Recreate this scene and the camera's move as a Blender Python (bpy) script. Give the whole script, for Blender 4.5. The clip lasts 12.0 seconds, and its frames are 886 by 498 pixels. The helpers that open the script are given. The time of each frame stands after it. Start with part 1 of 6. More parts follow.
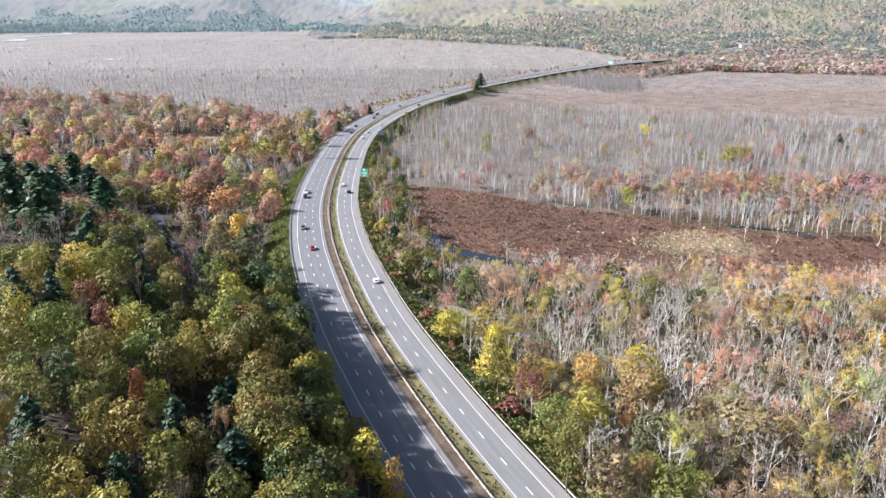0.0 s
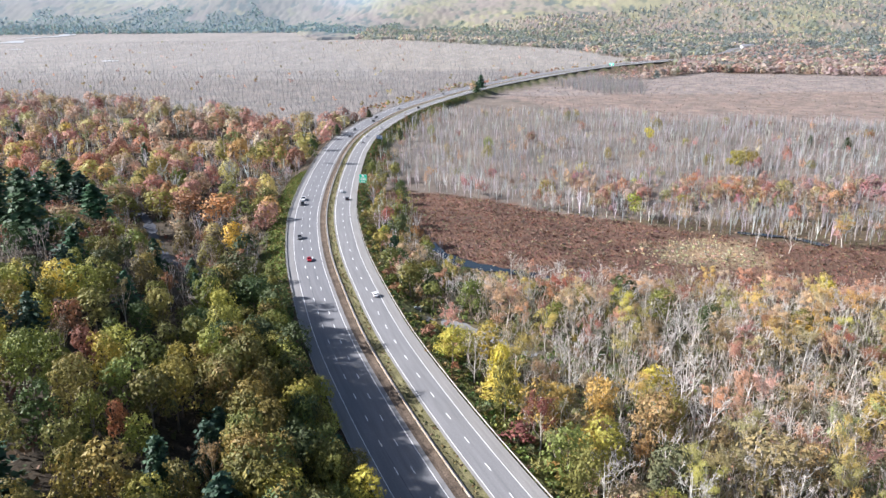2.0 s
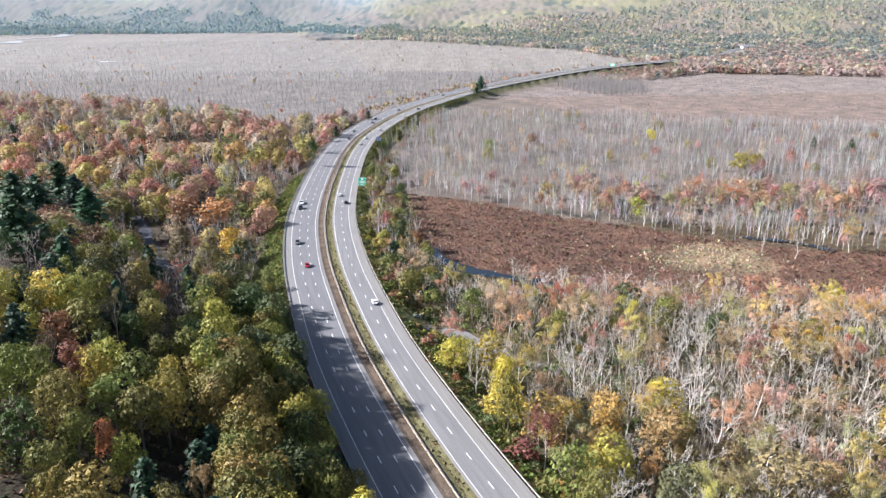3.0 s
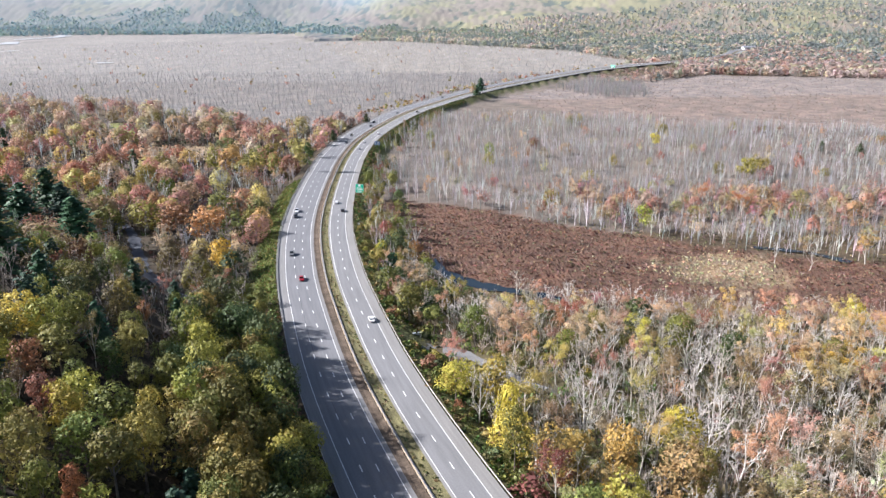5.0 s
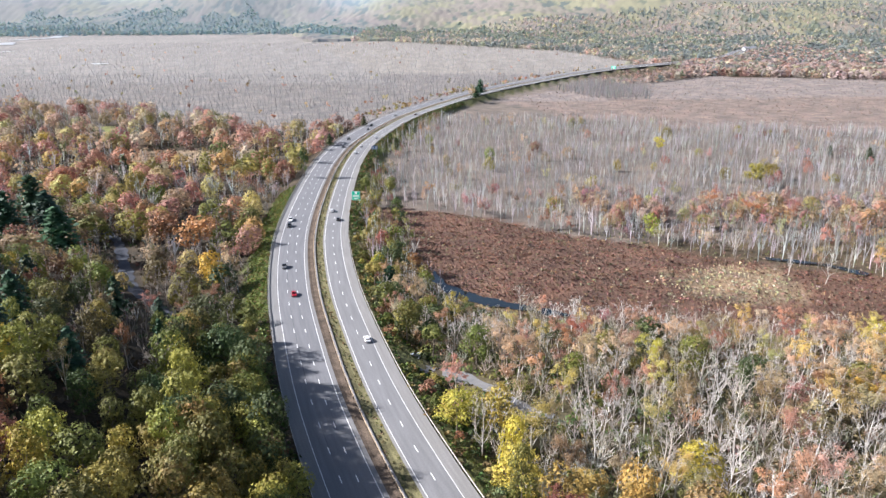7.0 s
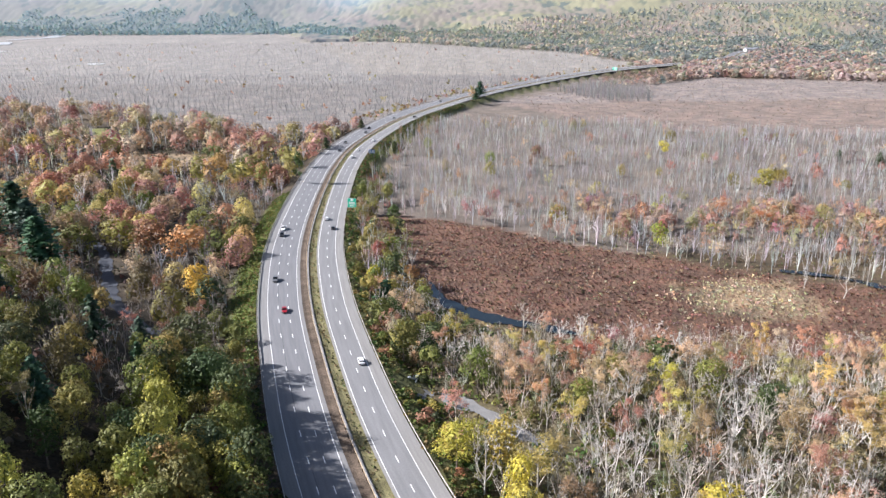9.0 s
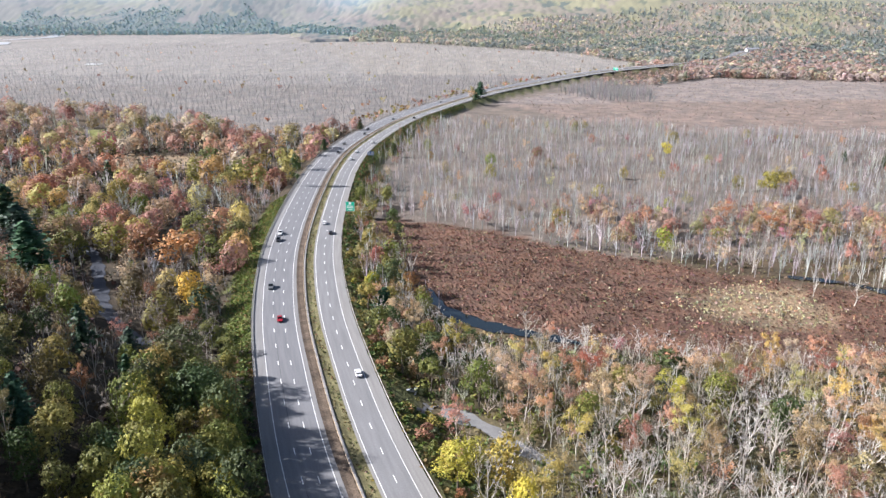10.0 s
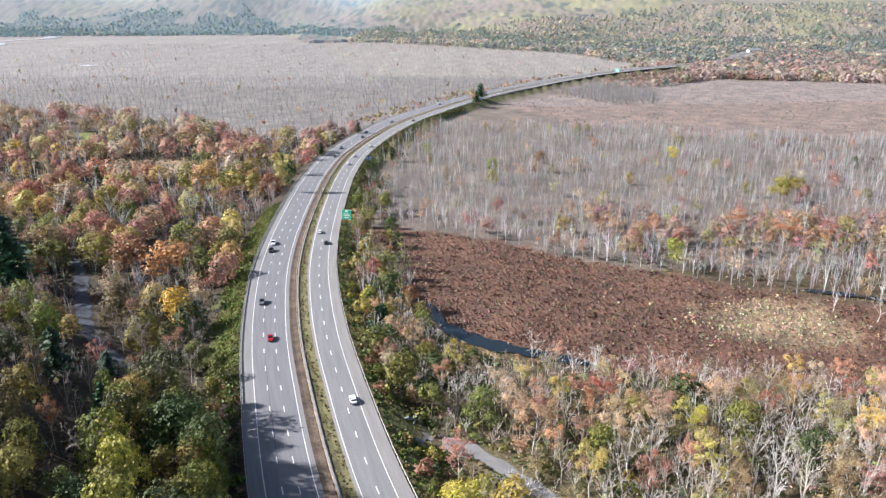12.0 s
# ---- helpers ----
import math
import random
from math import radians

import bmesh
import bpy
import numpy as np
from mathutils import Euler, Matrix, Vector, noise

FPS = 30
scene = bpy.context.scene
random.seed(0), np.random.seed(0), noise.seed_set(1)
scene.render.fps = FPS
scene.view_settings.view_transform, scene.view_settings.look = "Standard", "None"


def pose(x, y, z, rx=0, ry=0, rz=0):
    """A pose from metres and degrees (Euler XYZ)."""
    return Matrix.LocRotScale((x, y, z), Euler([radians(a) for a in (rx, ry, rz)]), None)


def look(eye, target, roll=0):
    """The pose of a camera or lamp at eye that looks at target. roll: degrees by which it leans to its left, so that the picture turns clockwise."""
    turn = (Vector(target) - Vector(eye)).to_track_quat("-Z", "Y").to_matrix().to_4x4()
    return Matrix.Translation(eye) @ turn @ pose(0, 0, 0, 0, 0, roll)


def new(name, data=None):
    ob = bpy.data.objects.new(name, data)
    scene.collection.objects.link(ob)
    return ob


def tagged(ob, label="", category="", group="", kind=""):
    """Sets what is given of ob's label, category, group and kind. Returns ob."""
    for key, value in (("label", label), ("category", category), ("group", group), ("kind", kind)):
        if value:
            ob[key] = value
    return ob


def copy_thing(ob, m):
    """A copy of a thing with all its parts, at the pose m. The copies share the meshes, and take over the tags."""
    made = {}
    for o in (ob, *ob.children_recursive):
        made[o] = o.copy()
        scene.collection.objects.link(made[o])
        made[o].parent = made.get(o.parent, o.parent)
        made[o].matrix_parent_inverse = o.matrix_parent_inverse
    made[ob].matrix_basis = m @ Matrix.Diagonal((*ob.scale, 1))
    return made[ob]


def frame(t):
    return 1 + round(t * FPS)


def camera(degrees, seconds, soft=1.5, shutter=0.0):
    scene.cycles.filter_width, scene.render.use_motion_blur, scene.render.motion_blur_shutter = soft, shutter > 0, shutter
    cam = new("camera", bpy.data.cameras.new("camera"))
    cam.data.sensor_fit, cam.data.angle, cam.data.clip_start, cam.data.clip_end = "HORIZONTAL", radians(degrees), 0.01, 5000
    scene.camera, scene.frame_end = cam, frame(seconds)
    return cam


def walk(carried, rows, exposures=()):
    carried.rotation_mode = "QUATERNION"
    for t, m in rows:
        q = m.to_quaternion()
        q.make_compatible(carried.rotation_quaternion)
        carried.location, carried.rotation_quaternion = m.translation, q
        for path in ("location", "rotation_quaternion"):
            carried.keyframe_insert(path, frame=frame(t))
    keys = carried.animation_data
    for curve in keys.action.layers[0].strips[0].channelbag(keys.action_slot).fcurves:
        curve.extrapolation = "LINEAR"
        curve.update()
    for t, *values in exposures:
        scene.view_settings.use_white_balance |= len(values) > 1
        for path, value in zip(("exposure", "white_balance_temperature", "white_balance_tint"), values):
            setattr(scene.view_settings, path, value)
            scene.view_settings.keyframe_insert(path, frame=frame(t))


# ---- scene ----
cam = camera(61.7, 12.0, soft=1.4)
walk(cam, [
    (0, pose(0.00, 0.00, 101.09, 71.868, -0.050, -0.000)),
    (0.5, pose(-0.21, 3.04, 101.17, 71.889, -0.021, -0.012)),
    (1, pose(-0.52, 6.15, 101.24, 71.899, 0.008, -0.036)),
    (1.5, pose(-0.78, 9.33, 101.33, 71.915, 0.012, -0.045)),
    (2, pose(-1.01, 12.49, 101.47, 71.926, 0.023, -0.077)),
    (2.5, pose(-1.22, 15.60, 101.67, 71.937, 0.035, -0.088)),
    (3, pose(-1.44, 18.87, 101.82, 71.940, 0.011, -0.117)),
    (5, pose(-1.99, 32.85, 102.28, 71.980, 0.015, -0.207)),
    (5.5, pose(-2.07, 36.51, 102.36, 72.000, 0.032, -0.241)),
    (6, pose(-2.12, 40.21, 102.50, 71.994, 0.025, -0.259)),
    (6.5, pose(-2.16, 43.96, 102.63, 71.998, 0.019, -0.271)),
    (7, pose(-2.23, 47.76, 102.76, 72.000, 0.005, -0.302)),
    (9, pose(-2.18, 63.38, 102.76, 72.016, -0.079, -0.356)),
    (9.5, pose(-2.17, 67.33, 102.79, 72.008, -0.077, -0.366)),
    (10, pose(-2.20, 71.34, 102.75, 72.008, -0.090, -0.363)),
    (10.5, pose(-2.29, 75.34, 102.66, 72.012, -0.103, -0.381)),
    (11, pose(-2.43, 79.33, 102.51, 72.033, -0.120, -0.399)),
    (11.5, pose(-2.57, 83.15, 102.46, 72.047, -0.115, -0.410)),
    (12, pose(-2.53, 86.95, 102.48, 72.059, -0.086, -0.416)),
 ], exposures=[(0.0, 1.32, 6100, 14), (12.0, 1.22, 6170, 14)])

# ---- light ----
world = bpy.data.worlds.new("sky")
scene.world = world
world.use_nodes = True
wn, wl = world.node_tree.nodes, world.node_tree.links
sky = wn.new("ShaderNodeTexSky")
sky.sky_type, sky.sun_disc = "NISHITA", False
SUN_UP, SUN_AHEAD = radians(31), radians(5)
sky.sun_elevation, sky.sun_rotation = SUN_UP, radians(-90) + SUN_AHEAD
sky.air_density, sky.dust_density = 1.0, 2.0
wl.new(sky.outputs[0], wn["Background"].inputs[0])
wn["Background"].inputs[1].default_value = 0.055
sun = new("sun", bpy.data.lights.new("sun", "SUN"))
sun.data.energy, sun.data.angle, sun.data.color = 5.0, radians(1.2), (1.0, 0.965, 0.925)
sun.matrix_world = look((-200 * math.cos(SUN_UP) * math.cos(SUN_AHEAD), 200 * math.cos(SUN_UP) * math.sin(SUN_AHEAD), 200 * math.sin(SUN_UP)), (0, 0, 0))


# ---- materials ----
def material(name, rough=0.8):
    m = bpy.data.materials.new(name)
    m.use_nodes = True
    n, l = m.node_tree.nodes, m.node_tree.links
    b = n["Principled BSDF"]
    b.inputs["Roughness"].default_value = rough
    b.inputs["Specular IOR Level"].default_value = 0.25
    return m, n, l, b


def wobble(n, l, scale, detail=4.0, coord=None):
    t = n.new("ShaderNodeTexNoise")
    t.inputs["Scale"].default_value, t.inputs["Detail"].default_value = scale, detail
    if coord is None:
        coord = n.new("ShaderNodeTexCoord").outputs["Object"]
    l.new(coord, t.inputs["Vector"])
    return t.outputs["Fac"]


def ramp(n, l, fac, stops):
    r = n.new("ShaderNodeValToRGB")
    e = r.color_ramp.elements
    while len(e) < len(stops):
        e.new(0.5)
    for k, (p, c) in zip(e, stops):
        k.position, k.color = p, (*c, 1)
    l.new(fac, r.inputs[0])
    return r.outputs[0]


def times(n, l, a, b, mode="MULTIPLY", fac=1.0):
    x = n.new("ShaderNodeMix")
    x.data_type, x.blend_type = "RGBA", mode
    x.inputs[0].default_value = fac
    for s, v in ((x.inputs[6], a), (x.inputs[7], b)):
        if isinstance(v, tuple):
            s.default_value = (*v, 1)
        else:
            l.new(v, s)
    return x.outputs[2]


def bump(n, l, b, height, strength=0.4, distance=0.1):
    k = n.new("ShaderNodeBump")
    k.inputs["Strength"].default_value, k.inputs["Distance"].default_value = strength, distance
    l.new(height, k.inputs["Height"])
    l.new(k.outputs[0], b.inputs["Normal"])


def plain(name, colour, rough=0.7, scale=3.0, spread=0.25, metal=0.0, depth=0.0):
    """A surface of one colour with grain and blotches."""
    m, n, l, b = material(name, rough)
    lo, hi = 1 - spread, 1 + spread
    small = ramp(n, l, wobble(n, l, scale * 6, 3), [(0.3, (lo,) * 3), (0.7, (hi,) * 3)])
    big = ramp(n, l, wobble(n, l, scale * 0.4, 5), [(0.3, (lo,) * 3), (0.7, (hi,) * 3)])
    l.new(times(n, l, times(n, l, small, big), tuple(colour)), b.inputs["Base Color"])
    b.inputs["Metallic"].default_value = metal
    if depth:
        bump(n, l, b, wobble(n, l, scale * 5, 4), 0.5, depth)
    return m


def foliage(name, source, shine=0.2, spread=0.35, blotch=0.22):
    """Leaves: the tree's own colour, varied leaf by leaf, with some light passing through."""
    m, n, l, b = material(name, 0.6)
    if source == "object":
        tint = n.new("ShaderNodeObjectInfo").outputs["Color"]
    else:
        a = n.new("ShaderNodeAttribute")
        a.attribute_name = "tint"
        tint = a.outputs["Color"]
    g = n.new("ShaderNodeNewGeometry").outputs["Random Per Island"]
    vary = ramp(n, l, g, [(0.0, (1 - spread,) * 3), (1.0, (1 + spread, 1 + spread * 0.9, 1 + spread * 0.6))])
    patch = ramp(n, l, wobble(n, l, 0.45, 3), [(0.3, (1 - blotch, 1 - 0.75 * blotch, 1 - 0.75 * blotch)), (0.7, (1 + blotch, 1 + 0.6 * blotch, 1.0))])
    c = times(n, l, times(n, l, tint, vary), patch)
    l.new(c, b.inputs["Base Color"])
    t = n.new("ShaderNodeBsdfTranslucent")
    l.new(c, t.inputs["Color"])
    mix = n.new("ShaderNodeMixShader")
    mix.inputs[0].default_value = shine
    l.new(b.outputs[0], mix.inputs[1])
    l.new(t.outputs[0], mix.inputs[2])
    l.new(mix.outputs[0], n["Material Output"].inputs["Surface"])
    return m


LEAF = foliage("leaves", "object", 0.14)
LEAF_THIN = foliage("thin_leaves", "object", 0.36, 0.2, 0.12)
LEAF_FAR = foliage("leaves_forest", "tint", 0.25, 0.08, 0.08)
HERB = foliage("undergrowth", "tint", 0.15, 0.3)


def bark(name, a, b_, source=""):
    m, n, l, b = material(name, 0.85)
    c = ramp(n, l, wobble(n, l, 1.2, 6), [(0.3, a), (0.7, b_)])
    g = n.new("ShaderNodeNewGeometry").outputs["Random Per Island"]
    c = times(n, l, c, ramp(n, l, g, [(0.0, (0.75,) * 3), (1.0, (1.2,) * 3)]))
    if source == "object":
        c = times(n, l, c, n.new("ShaderNodeObjectInfo").outputs["Color"])
    elif source:
        t = n.new("ShaderNodeAttribute")
        t.attribute_name = "tint"
        c = times(n, l, c, t.outputs["Color"])
    l.new(c, b.inputs["Base Color"])
    return m


BARK = bark("bark_brown", (0.13, 0.105, 0.085), (0.24, 0.2, 0.17))
BARK_PALE = bark("bark_pale", (0.42, 0.385, 0.34), (0.6, 0.56, 0.5))
BARK_OBJ = bark("bark_silver", (0.8, 0.8, 0.8), (1.0, 1.0, 1.0), "object")


def twig_haze(name, source):
    """Fine twigs: bark that lets part of the light pass between the twigs."""
    m = bark(name, (0.9, 0.9, 0.9), (1.0, 1.0, 1.0), source)
    n, l = m.node_tree.nodes, m.node_tree.links
    b = n["Principled BSDF"]
    t, mix = n.new("ShaderNodeBsdfTranslucent"), n.new("ShaderNodeMixShader")
    l.new(b.inputs["Base Color"].links[0].from_socket, t.inputs["Color"])
    mix.inputs[0].default_value = 0.35
    l.new(b.outputs[0], mix.inputs[1])
    l.new(t.outputs[0], mix.inputs[2])
    l.new(mix.outputs[0], n["Material Output"].inputs["Surface"])
    return m


TWIG_HAZE, TWIGS = twig_haze("twigs_far", "tint"), twig_haze("twigs_near", "object")

# ---- the lie of the land ----
CENTRE = [(152, -120), (115, -60), (80, 0), (53, 50), (27, 100), (8.2, 141), (-10.1, 186), (-26.5, 232), (-40, 279),
          (-49.5, 317), (-58, 361), (-63, 397), (-67, 442), (-70.3, 500), (-72, 560), (-70, 624), (-63, 680),
          (-54, 730), (-42, 783), (-25.5, 836), (1, 905), (31, 977), (72, 1058), (130, 1155), (197, 1260), (270, 1360),
          (352, 1450), (454, 1540), (560, 1640), (655, 1770), (760, 1970), (900, 2120), (1100, 2230), (1500, 2350)]


def smooth_line(points, step):
    """A curve through the points, in equal steps: places and unit directions."""
    p = np.array(points, float)
    p = np.vstack([2 * p[0] - p[1], p, 2 * p[-1] - p[-2]])
    out = []
    for a, b, c, d in zip(p, p[1:], p[2:], p[3:]):
        for u in np.linspace(0, 1, 40, endpoint=False):
            out.append(0.5 * (2 * b + (c - a) * u + (2 * a - 5 * b + 4 * c - d) * u ** 2 + (3 * b - a - 3 * c + d) * u ** 3))
    out = np.array(out)
    s = np.concatenate([[0], np.cumsum(np.linalg.norm(np.diff(out, axis=0), axis=1))])
    q = np.arange(0, s[-1], step)
    place = np.stack([np.interp(q, s, out[:, k]) for k in (0, 1)], 1)
    way = np.gradient(place, axis=0)
    return place, way / np.linalg.norm(way, axis=1)[:, None]


STEP = 4.0
LINE, WAY = smooth_line(CENTRE, STEP)
SIDE = np.stack([WAY[:, 1], -WAY[:, 0]], 1)


def ease(a, b, v):
    u = np.clip((v - a) / (b - a), 0, 1)
    return u * u * (3 - 2 * u)


def offset(x, y):
    """How far to the right of the median rail a place lies, in metres."""
    x, y = np.atleast_1d(np.asarray(x, float)).ravel(), np.atleast_1d(np.asarray(y, float)).ravel()
    out = np.empty(len(x))
    for i in range(0, len(x), 4000):
        dx, dy = x[i:i + 4000, None] - LINE[None, :, 0], y[i:i + 4000, None] - LINE[None, :, 1]
        k = (dx * dx + dy * dy).argmin(1)
        r = np.arange(len(k))
        out[i:i + 4000] = np.sign(dx[r, k] * SIDE[k, 0] + dy[r, k] * SIDE[k, 1]) * np.hypot(dx[r, k], dy[r, k])
    return out


def waves(x, y, size, seed=0.0):
    """Soft unevenness between -1 and 1."""
    a, b = x / size + seed, y / size - seed
    return (np.sin(1.7 * a + 1.3 * np.sin(1.1 * b + seed)) + np.sin(1.3 * b + 1.7 * np.sin(0.9 * a + 2 * seed))
            + 0.6 * np.sin(3.1 * a - 2.3 * b + seed) + 0.6 * np.sin(2.7 * b + 3.7 * a + 3 * seed)) / 3.2


def land(x, y):
    """Height of the ground."""
    x, y = np.atleast_1d(np.asarray(x, float)), np.atleast_1d(np.asarray(y, float))
    d = offset(x, y).reshape(x.shape)
    base = -6 + 0.35 * waves(x, y, 23.0)
    left = np.clip(-d - 19, 0, None)
    back = y + 0.6 * np.clip(x + 60, -160, 0)
    base = base + (5 + 23 * ease(0, 72, left)) * (1 - ease(190, 310, back)) * (d < 0)
    far = np.hypot(x * 0.8, y)
    start = 2250 + 500 * ease(0, 450, 450 - x) + 600 * ease(0, 700, -x - 150)
    rise = ease(start, 4500, far + 250 * waves(x, y, 500.0, 2.0) * ease(1500, 2500, far))
    base = base + rise * (205 + 45 * waves(x, y, 420.0, 1.0))
    edge = np.where(d < 0, 19.5, 17.0)
    return -0.4 + (base + 0.4) * ease(0, 13, np.abs(d) - edge)


def inside(x, y, poly):
    """Which of the places lie in a polygon."""
    hit = np.zeros(np.shape(x), bool)
    for (x0, y0), (x1, y1) in zip(poly, poly[1:] + poly[:1]):
        if y0 != y1:
            hit ^= ((y0 > y) != (y1 > y)) & (x < (x1 - x0) * (y - y0) / (y1 - y0) + x0)
    return hit


MARSH = [(-34, 462), (-8, 452), (28, 432), (60, 407), (88, 391), (120, 370), (150, 358), (172, 346), (215, 345), (240, 290),
         (161, 279), (124, 284), (77, 288), (53, 293), (29, 303), (4, 322), (-12, 350), (-14, 385), (-36, 425)]
STRAW = [(94, 346), (118, 358), (140, 352), (148, 336), (136, 313), (116, 311), (98, 323)]
FAR_MARSH = [(70, 968), (135, 827), (240, 760), (429, 720), (800, 690), (1000, 1100), (722, 1236), (447, 1317), (283, 1161), (142, 1076)]
GROVE = [(160, 1095), (195, 990), (262, 985), (285, 1110), (230, 1170)]
FIELD = [(-352, 772), (-330, 748), (-290, 700), (-272, 690), (-284, 722), (-322, 768)]
GREY_WOOD = [(-700, 960), (-554, 941), (-413, 905), (-293, 850), (-200, 765), (-145, 725), (-95, 760), (-60, 790), (20, 1000), (300, 1420),
             (420, 1620), (330, 2050), (-200, 2700), (-900, 2500), (-1500, 1700)]


def part(name, mesh, mat, parent=None, label=""):
    """Links a mesh as one object under a thing or a part."""
    if isinstance(mesh, bmesh.types.BMesh):
        bm, mesh = mesh, bpy.data.meshes.new(name)
        bm.to_mesh(mesh)
        bm.free()
    if not mesh.materials:
        for m in mat if isinstance(mat, (list, tuple)) else [mat]:
            mesh.materials.append(m)
    ob = new(name, mesh)
    ob.parent = parent
    return tagged(ob, label)


def soup(name, verts, tris, slots=None, tint=None):
    """A mesh from arrays of corners and triangles."""
    me = bpy.data.meshes.new(name)
    verts, tris = np.asarray(verts, np.float32), np.asarray(tris, np.int32)
    me.vertices.add(len(verts))
    me.vertices.foreach_set("co", verts.ravel())
    me.loops.add(tris.size)
    me.loops.foreach_set("vertex_index", tris.ravel())
    me.polygons.add(len(tris))
    me.polygons.foreach_set("loop_start", np.arange(0, tris.size, 3, dtype=np.int32))
    if slots is not None:
        me.polygons.foreach_set("material_index", np.asarray(slots, np.int32))
    if tint is not None:
        a = me.attributes.new("tint", "FLOAT_COLOR", "POINT")
        a.data.foreach_set("color", np.concatenate([tint, np.ones((len(tint), 1))], 1).astype(np.float32).ravel())
    me.update(calc_edges=True)
    return me


# ---- ground ----
def spread_steps(fine0, fine1, step, lo, hi, grow):
    v = list(np.arange(fine0, fine1 + step, step))
    s = step
    while v[-1] < hi:
        s *= grow
        v.append(v[-1] + s)
    s = step
    while v[0] > lo:
        s *= grow
        v.insert(0, v[0] - s)
    return np.array(v)


def make_ground():
    xs, ys = spread_steps(-190, 230, 5, -4700, 4700, 1.07), spread_steps(90, 620, 5, -700, 4800, 1.045)
    gx, gy = np.meshgrid(xs, ys)
    gz = land(gx, gy)
    d = offset(gx, gy).reshape(gx.shape)
    col = np.empty((*gx.shape, 3))
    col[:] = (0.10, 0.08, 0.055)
    # floor under the left woods darkened to deepen shade in the gaps
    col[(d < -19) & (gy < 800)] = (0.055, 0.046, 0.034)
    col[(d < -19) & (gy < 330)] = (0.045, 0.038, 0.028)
    n = waves(gx, gy, 17.0)[..., None]
    col = col * (1 + 0.25 * n)

    def lay(mask, c):
        col[mask] = np.array(c) * (1 + 0.2 * n[mask])

    jx, jy = gx + 6 * waves(gx, gy, 14.0, 3.0), gy + 6 * waves(gx, gy, 11.0, 5.0)
    lay((gy < 345) & (d > 30), (0.1, 0.09, 0.055))
    lay((gy > 390) & (d > 20) & (gy < 1300), (0.16, 0.142, 0.13))
    # grey flats: haze put into the ground as cool grey, paler farther off
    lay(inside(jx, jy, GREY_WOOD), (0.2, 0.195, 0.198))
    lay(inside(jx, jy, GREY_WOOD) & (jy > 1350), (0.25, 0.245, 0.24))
    lay(inside(jx, jy, MARSH), (0.13, 0.08, 0.062))
    lay(inside(jx + 8 * waves(gx, gy, 5.0), jy, STRAW), (0.22, 0.17, 0.12))
    lay(inside(jx, jy, FAR_MARSH), (0.2, 0.166, 0.155))
    lay(inside(jx, jy, FAR_MARSH) & (jy > 960 + 0.1 * jx), (0.22, 0.2, 0.2))
    lay((np.hypot(gx, gy) > 1900) & ~inside(jx, jy, GREY_WOOD), (0.17, 0.165, 0.14))
    lay((gx < -150 - 0.25 * (gy - 1500)) & (gy > 1200) & (gy < 3500), (0.235, 0.235, 0.24))
    lay(inside(gx, gy, FIELD), (0.2, 0.23, 0.075))
    lay((np.abs(gx + 205) < 34) & (np.abs(gy - 612) < 28), (0.27, 0.215, 0.15))
    lay((d > -29) & (d < -18) & (gy > 285) & (gy < 480), (0.10, 0.13, 0.035))
    lay((d < 27) & (d > 15), (0.11, 0.12, 0.05))
    ny, nx = gx.shape
    i = np.arange(ny * nx).reshape(ny, nx)
    a, b, c, e = (q.ravel() for q in (i[:-1, :-1], i[:-1, 1:], i[1:, 1:], i[1:, :-1]))
    tris = np.concatenate([np.stack([a, b, c], 1), np.stack([a, c, e], 1)])
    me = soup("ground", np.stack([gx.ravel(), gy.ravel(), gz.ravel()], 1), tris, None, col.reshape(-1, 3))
    me.polygons.foreach_set("use_smooth", np.ones(len(tris), bool))
    m, nd, l, bs = material("forest_floor", 0.95)
    at = nd.new("ShaderNodeAttribute")
    at.attribute_name = "tint"
    big = ramp(nd, l, wobble(nd, l, 0.09, 6), [(0.3, (0.65, 0.68, 0.7)), (0.7, (1.3, 1.2, 1.1))])
    small = ramp(nd, l, wobble(nd, l, 1.4, 5), [(0.32, (0.6, 0.6, 0.6)), (0.68, (1.4, 1.35, 1.25))])
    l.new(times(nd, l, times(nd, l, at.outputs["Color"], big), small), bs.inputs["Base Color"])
    bump(nd, l, bs, wobble(nd, l, 0.8, 5), 0.8, 0.5)
    me.materials.append(m)
    tagged(new("ground", me), "leaf-strewn forest floor, marsh and distant wooded hills", "ground", kind="structure")


make_ground()


# ---- the road ----
def sweep(section, s0=0, s1=None, step=1, closed=False, lift=0.0):
    """A mesh of a cross-section (offset, height) carried along the road's line, with metres as its UV map."""
    p, q = LINE[s0:s1:step], SIDE[s0:s1:step]
    sec = np.array(section, float)
    k, n = len(sec), len(p)
    v = np.concatenate([p[:, None, :] + q[:, None, :] * sec[None, :, :1], np.broadcast_to(sec[None, :, 1:] + lift, (n, k, 1))], 2).reshape(-1, 3)
    faces = []
    for i in range(n - 1):
        for j in range(k if closed else k - 1):
            a, b = i * k + j, i * k + (j + 1) % k
            faces.append((a, b, b + k, a + k))
    me = bpy.data.meshes.new("sweep")
    me.from_pydata(v.tolist(), [], faces)
    uv = me.uv_layers.new(name="road")
    along = np.repeat(np.arange(n) * STEP * step, k)
    across = np.tile(sec[:, 0], n)
    idx = np.empty(len(me.loops), np.int32)
    me.loops.foreach_get("vertex_index", idx)
    uv.data.foreach_set("uv", np.stack([across[idx], along[idx]], 1).astype(np.float32).ravel())
    return me


